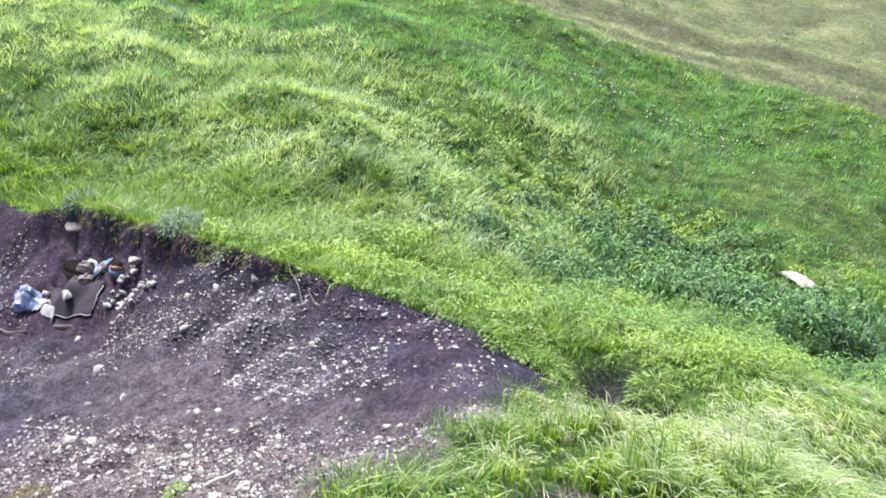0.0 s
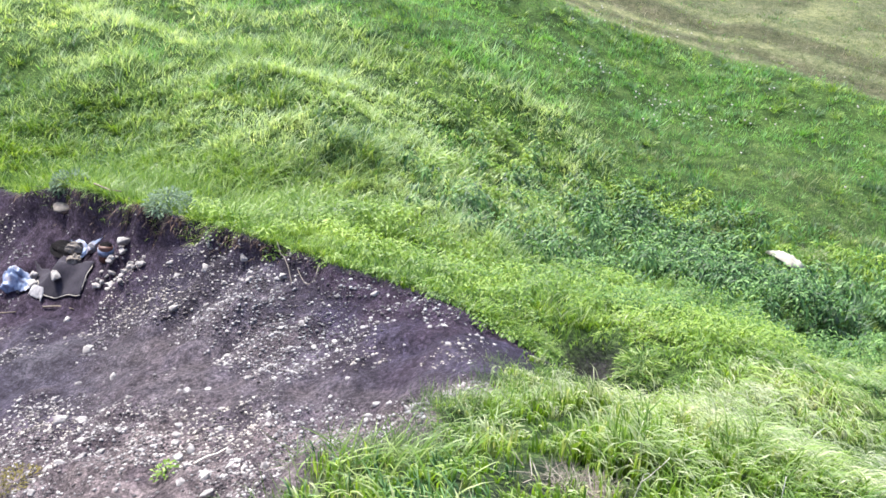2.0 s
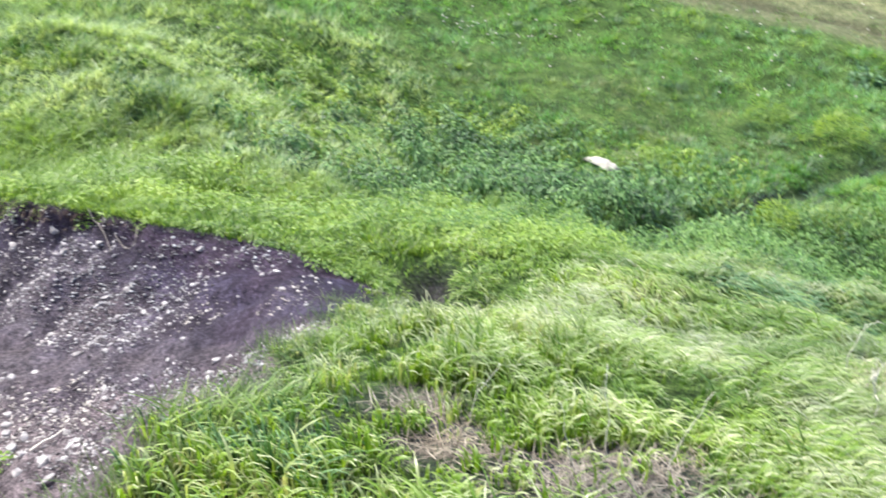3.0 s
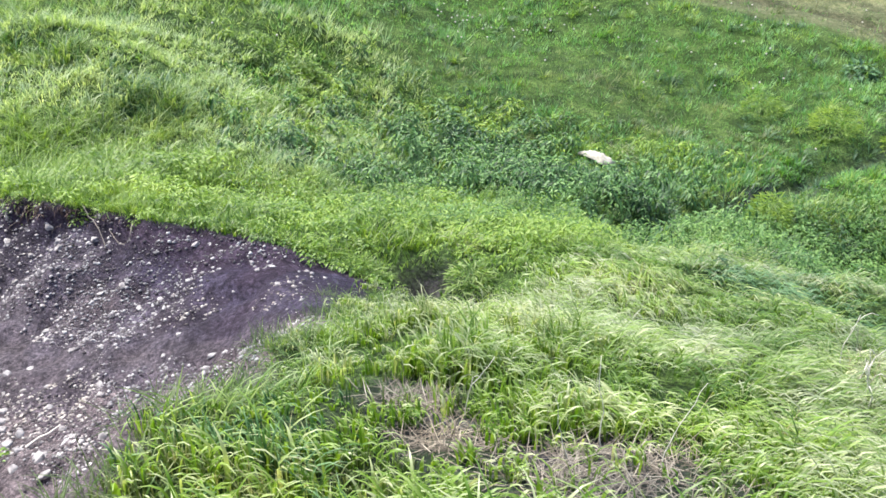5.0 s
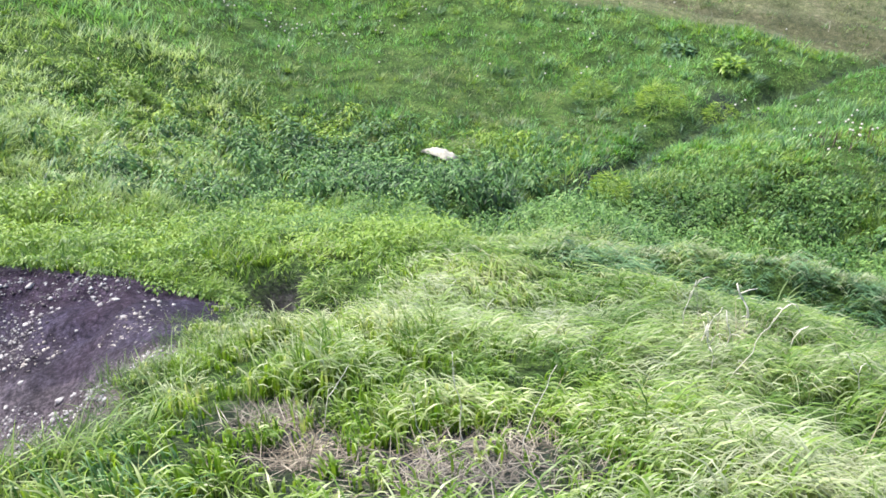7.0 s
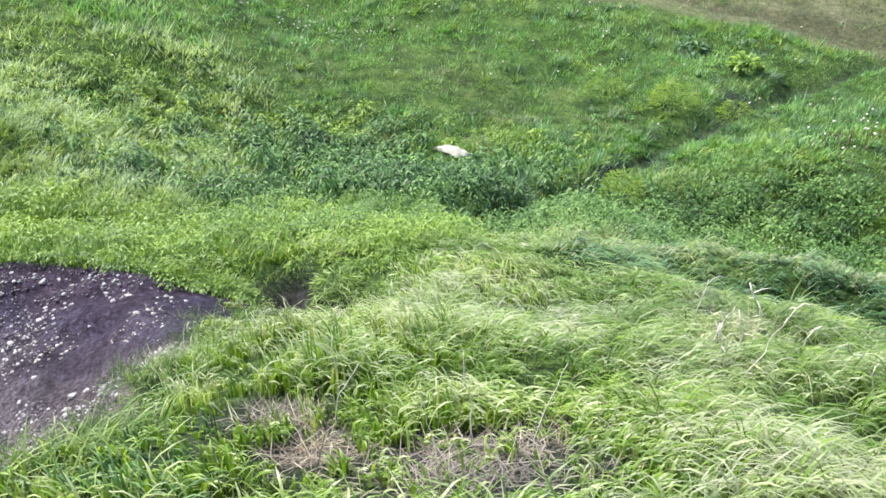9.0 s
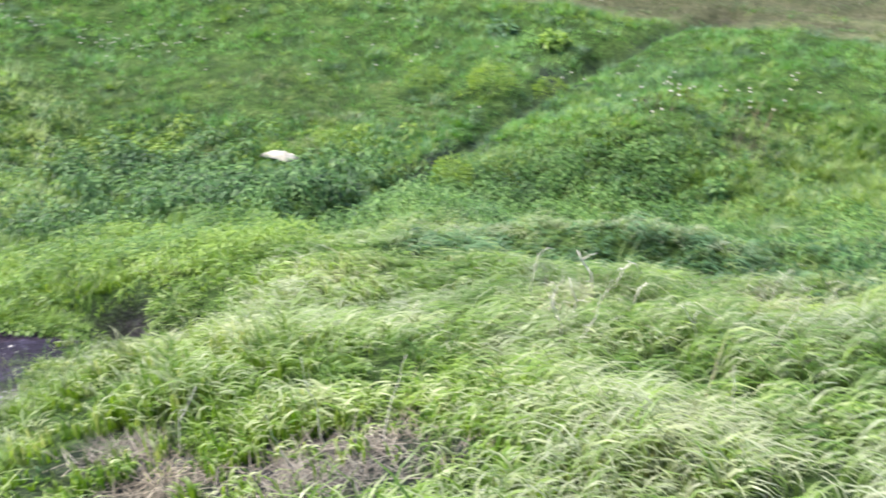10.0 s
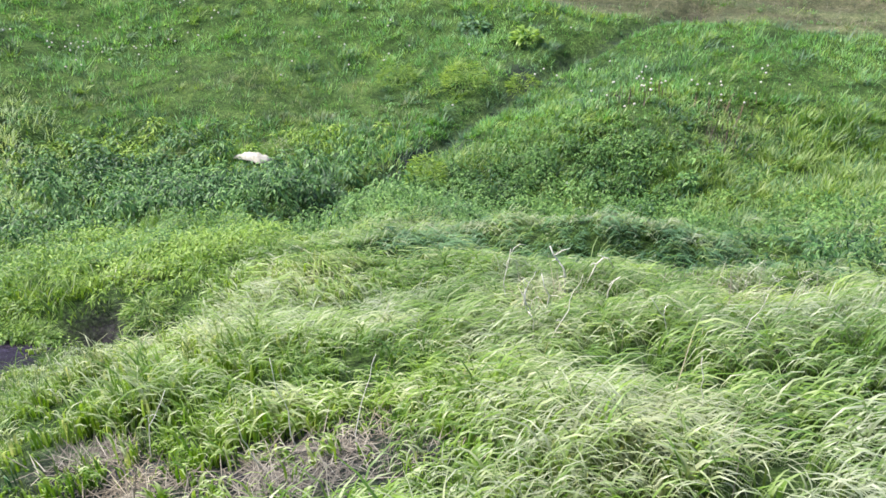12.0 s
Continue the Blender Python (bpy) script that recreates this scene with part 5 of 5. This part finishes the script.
rim_line = np.array(PIT[4:8])
for k in range(14):
    x = dice.uniform(-13.2, -7.8)
    y = float(np.interp(-x, -rim_line[:, 0], rim_line[:, 1])) + dice.uniform(-0.03, 0.1)
    reach, turn = dice.uniform(0.12, 0.3), dice.uniform(-0.12, 0.3)
    stick([(x - reach, y - reach * turn, 0.02), (x - 0.3 * reach, y + 0.02, dice.uniform(0.03, 0.1)), (x + 0.4 * reach, y - 0.02, dice.uniform(0.02, 0.07)), (x + reach, y + reach * turn, 0.0)], dice.uniform(0.005, 0.009), "brown root lying along the turf edge", WOOD, "hanging_root")

# white sack on the far side of the hollow, and scraps in the grass
white_sack, _ = dumped("white_sack", SACK, ((0.36, 18.75), (0.70, 18.95), (0.06, 19.6), (-0.20, 19.55)), 0.06, 0.012, 0.16, 33, "weathered white sack lying in the grass", "sack", ragged=0.06, sharp=0.2)
smooth(white_sack.data)
bag("plastic_scrap", WHITE, 6.13, 15.08, (0.15, 0.10, 0.11), 30, 13, "crumpled white plastic scrap caught in weeds", "scrap", 0.14)
bag("plastic_scrap", WHITE, 0.43, 14.6, (0.2, 0.16, 0.14), 80, 14, "greyish plastic scrap lying in the ditch", "scrap", 0.1)


# ---- dead stalks on the bank ----
def dead_stalk(x, y, tall, thick, seed, sway=0.2, arch=0.0, forks=2):
    """A bleached, crooked stalk with a few forks; arch bends its head over to one side."""
    d = random.Random(seed)
    z = at_ground(x, y, -0.03)
    ob = tagged(new("dead_stalk"), "bleached dead stalk with bent forks in long grass" if forks else "thin bleached stem standing in long grass", "stalk", "dead stalks on the bank")
    ob.location = (x, y, z)
    pts, p, dx, dy = [(0, 0, 0)], Vector((0, 0, 0)), d.uniform(-sway, sway), d.uniform(-0.15, 0.15)
    for k in range(9):
        over = arch * max(0, k - 4) / 4
        p = p + Vector((dx * tall / 9 + over * tall / 9 + d.gauss(0, 0.018) * sway * 4, dy * tall / 9 + d.gauss(0, 0.01), tall / 9 * max(0.15, 1 - abs(over))))
        dx += d.gauss(0, 0.16) * sway * 5
        pts.append(tuple(p))
    part("stem", tube_mesh("stem", DEAD, pts, [thick * (1 - 0.06 * k) for k in range(10)], 6), ob)
    for f in range(forks):
        at = Vector(pts[d.randint(4, 8)])
        way = Vector((d.gauss(0, 0.6), d.gauss(0, 0.3), d.uniform(0.2, 1.0))).normalized() * tall * d.uniform(0.12, 0.3)
        fork = [at, at + 0.4 * way + Vector((0, 0, 0.02)), at + 0.75 * way + Vector((0.015, 0, 0.01)), at + way + Vector((0.04, 0, -0.03))]
        part("fork", tube_mesh("fork", DEAD, fork, [0.55 * thick, 0.5 * thick, 0.4 * thick, 0.3 * thick], 5), ob)
    return ob


def bent_stalk(x, y, shape, thick, twigs, seed):
    """A bleached stalk with its own bends, given as sideways and upward steps, and a few dry twigs."""
    d = random.Random(seed)
    ob = tagged(new("dead_stalk"), "bleached crooked dead stalk bent over in long grass", "stalk", "dead stalks on the bank")
    ob.location = (x - 0.05, y, at_ground(x - 0.05, y, -0.13))
    pts = [Vector((0, 0, 0))] + [Vector((side, d.gauss(0, 0.01), 1.2 * up)) for side, up in shape]
    part("stem", tube_mesh("stem", DEAD, pts, [thick * (1 - 0.5 * k / len(pts)) for k in range(len(pts))], 6), ob)
    for k in range(twigs):
        at = pts[d.randint(1, len(pts) - 2)]
        way = Vector((d.gauss(0, 0.7), d.gauss(0, 0.4), d.uniform(-0.2, 0.8))).normalized() * d.uniform(0.06, 0.14)
        part("fork", tube_mesh("fork", DEAD, [at, at + 0.5 * way + Vector((0, 0, 0.012)), at + way], [0.5 * thick, 0.4 * thick, 0.2 * thick], 5), ob)
    return ob


bent_stalk(2.44, 5.62, ((0.01, 0.14), (0.0, 0.28), (-0.02, 0.36), (-0.07, 0.43), (-0.11, 0.48), (-0.14, 0.55)), 0.0095, 4, 1)
bent_stalk(2.76, 5.95, ((0.0, 0.14), (0.03, 0.26), (0.08, 0.35), (0.14, 0.40), (0.19, 0.38), (0.23, 0.31)), 0.007, 3, 2)
bent_stalk(2.60, 5.2, ((0.0, 0.12), (0.02, 0.2), (0.01, 0.25), (0.06, 0.31), (0.1, 0.34)), 0.006, 2, 3)
bent_stalk(1.95, 4.72, ((0.0, 0.15), (0.02, 0.26), (-0.02, 0.34), (-0.04, 0.42)), 0.005, 4, 4)
bent_stalk(1.72, 4.75, ((0.03, 0.12), (0.08, 0.24), (0.1, 0.33)), 0.005, 3, 5)

for k, (x, y, tall, thick, sway, arch, forks) in enumerate((
        (1.62, 3.95, 0.5, 0.004, 0.15, 0, 1), (1.65, 4.31, 0.55, 0.005, 0.2, 0.4, 3),
        (1.82, 5.21, 0.5, 0.005, 0.2, 0, 2), (2.12, 3.4, 0.45, 0.004, 0.15, 0.3, 1), (2.32, 3.15, 0.4, 0.0035, 0.15, 0, 1), (1.55, 4.1, 0.5, 0.005, 0.25, 0.5, 3),
        (4.11, 5.3, 0.4, 0.004, 0.25, 0.4, 2), (3.6, 4.9, 0.38, 0.004, 0.25, 0.3, 2), (1.74, 2.5, 0.4, 0.003, 0.1, 0, 0), (0.13, 2.95, 0.5, 0.0035, 0.08, 0, 0), (0.37, 2.8, 0.45, 0.003, 0.08, 0, 0), (-0.01, 2.69, 0.4, 0.003, 0.1, 0, 0),
        (4.9, 6.9, 0.45, 0.005, 0.25, 0.4, 2), (5.3, 6.4, 0.42, 0.005, 0.25, 0.4, 2), (-0.5, 3.2, 0.4, 0.0035, 0.15, 0, 1))):
    dead_stalk(x, y, 1.1 * tall, 0.85 * thick, 30 + k, sway, arch, forks)


# ---- single plants ----
def clump(name, mat, x, y, wide, tall, leaves, leaf_long, label, seed, narrow=0.45, stem=True):
    """A bushy plant: stems with a dome of leaves."""
    r_ = np.random.default_rng(seed)
    z = at_ground(x, y)
    ob = tagged(new(name), label, "plant")
    ob.location = (x, y, z)
    a, rad, h = r_.uniform(0, 6.28, leaves), np.sqrt(r_.random(leaves)), r_.random(leaves) ** 0.7
    dome = np.sqrt(np.clip(1 - 0.8 * rad**2, 0, 1))
    spot = np.stack([0.5 * wide * rad * np.cos(a), 0.5 * wide * rad * np.sin(a), tall * h * dome], 1)
    size = leaf_long * r_.uniform(0.6, 1.3, leaves)
    me = leaf_mesh("foliage", mat, spot, a + r_.normal(0, 0.6, leaves), r_.normal(0.15, 0.4, leaves), size, size * narrow)
    me.attributes.new("tone", "FLOAT", "POINT").data.foreach_set("value", np.repeat(0.25 + 0.6 * r_.random(leaves), 4).astype(np.float32))
    part("foliage", me, ob)
    for k in range(4 if stem else 0):
        b = r_.uniform(0, 6.28)
        tip = (0.3 * wide * math.cos(b), 0.3 * wide * math.sin(b), 0.75 * tall)
        part("stem", tube_mesh("stem", mat, [(0, 0, -0.02), (0.3 * tip[0], 0.3 * tip[1], 0.4 * tall), tip], [0.008, 0.006, 0.003], 5), ob)
    return ob


clump("wormwood_bush", SAGE, -8.65, 10.05, 0.68, 0.32, 480, 0.10, "grey-green wormwood bush on the dug-out's rim", 1, 0.3)
clump("wormwood_bush", SAGE, -11.7, 11.2, 0.6, 0.3, 700, 0.10, "low grey-green wormwood bush behind the rim", 2, 0.3)
clump("weed_clump", WEED, 3.4, 15.6, 0.7, 0.7, 600, 0.17, "bright green feathery clump beside the ditch", 3, 0.09)
clump("dock_plant", WEED, 8.57, 25.0, 0.75, 0.45, 130, 0.24, "dark green broad-leaved dock plant on the slope", 4, 0.45)
clump("dock_plant", DEEP, 7.39, 26.5, 0.8, 0.35, 110, 0.22, "dark green broad-leaved dock plant on the slope", 5, 0.45)
clump("pale_weed", LIME, -7.2, 21.1, 0.7, 0.7, 280, 0.12, "pale green broad-leaved weed standing tall", 6, 0.5)
clump("pale_weed", LIME, -6.9, 20.9, 0.5, 0.5, 170, 0.11, "pale green broad-leaved weed standing tall", 7, 0.5)
clump("weed_clump", LIME, 5.99, 22.5, 1.2, 0.75, 700, 0.17, "yellow-green domed grass clump on the slope", 8, 0.12)
clump("weed_clump", LIME, 4.36, 23.4, 1.0, 0.6, 500, 0.16, "yellow-green domed grass clump on the slope", 9, 0.12)
clump("weed_clump", LIME, 7.6, 22.35, 0.9, 0.55, 420, 0.16, "yellow-green domed grass clump on the slope", 10, 0.12)
clump("weed_clump", OLIVE, -1.7, 20.3, 0.9, 0.5, 300, 0.16, "olive grass clump with dry stems", 11, 0.12)
clump("weed_clump", SILVER, 0.75, 19.6, 0.7, 0.35, 240, 0.14, "pale grass clump beside a white sack", 12, 0.12)
clump("bank_bush", LUSH, -1.2, 8.75, 0.5, 0.3, 420, 0.13, "green grassy bush at the dug-out's tip", 13, 0.14)
clump("bank_bush", WEED, -5.3, 5.5, 0.25, 0.12, 60, 0.06, "small yellow-green seedling patch on soil", 14, 0.5)
clump("moss_patch", MOSS, -6.95, 5.1, 0.6, 0.1, 300, 0.06, "dull brown moss patch on gravelly soil", 15, 0.3, False)


# ---- dandelion clocks ----
def dandelion():
    ob = tagged(new("dandelion"), "white dandelion clock on a bare stem", "flower", "dandelion clocks on the slope")
    part("stem", tube_mesh("stem", LUSH, [(0, 0, -0.02), (0.01, 0, 0.18), (0.015, 0.01, 0.40)], [0.004, 0.0035, 0.003], 5), ob)
    head = part("seed_head", rock_mesh("seed_head", CLOCK, 3, 2, 0.12, 1.0), ob, "fluffy white seed head")
    head.location, head.scale = (0.015, 0.01, 0.42), (0.056, 0.056, 0.052)
    return ob


first = dandelion()
first.location = (-6.9, 27.8, at_ground(-6.9, 27.8))
groups = ((9.33, 18.9, 0.6, 20), (11.3, 18.2, 0.5, 7), (13.2, 19.3, 0.7, 6), (-1.9, 28.0, 0.7, 10), (-4.1, 27.6, 0.7, 9), (3.1, 25.8, 1.5, 9), (-6.7, 27.9, 0.6, 13), (-4.4, 28.3, 0.7, 8), (-0.7, 28.8, 0.9, 9), (-4.0, 32.6, 1.8, 10), (-7.8, 33.0, 1.4, 10), (8.0, 22.5, 1.5, 7), (5.0, 29.5, 3.0, 18), (0.0, 25.0, 4.0, 9))
for gx0, gy0, spread, count in groups:
    for k in range(count):
        x, y = gx0 + dice.gauss(0, spread), gy0 + dice.gauss(0, spread)
        copy_thing(first, pose(x, y, at_ground(x, y, dice.uniform(-0.1, 0.02)), dice.uniform(-8, 8), dice.uniform(-8, 8), dice.uniform(0, 360)))
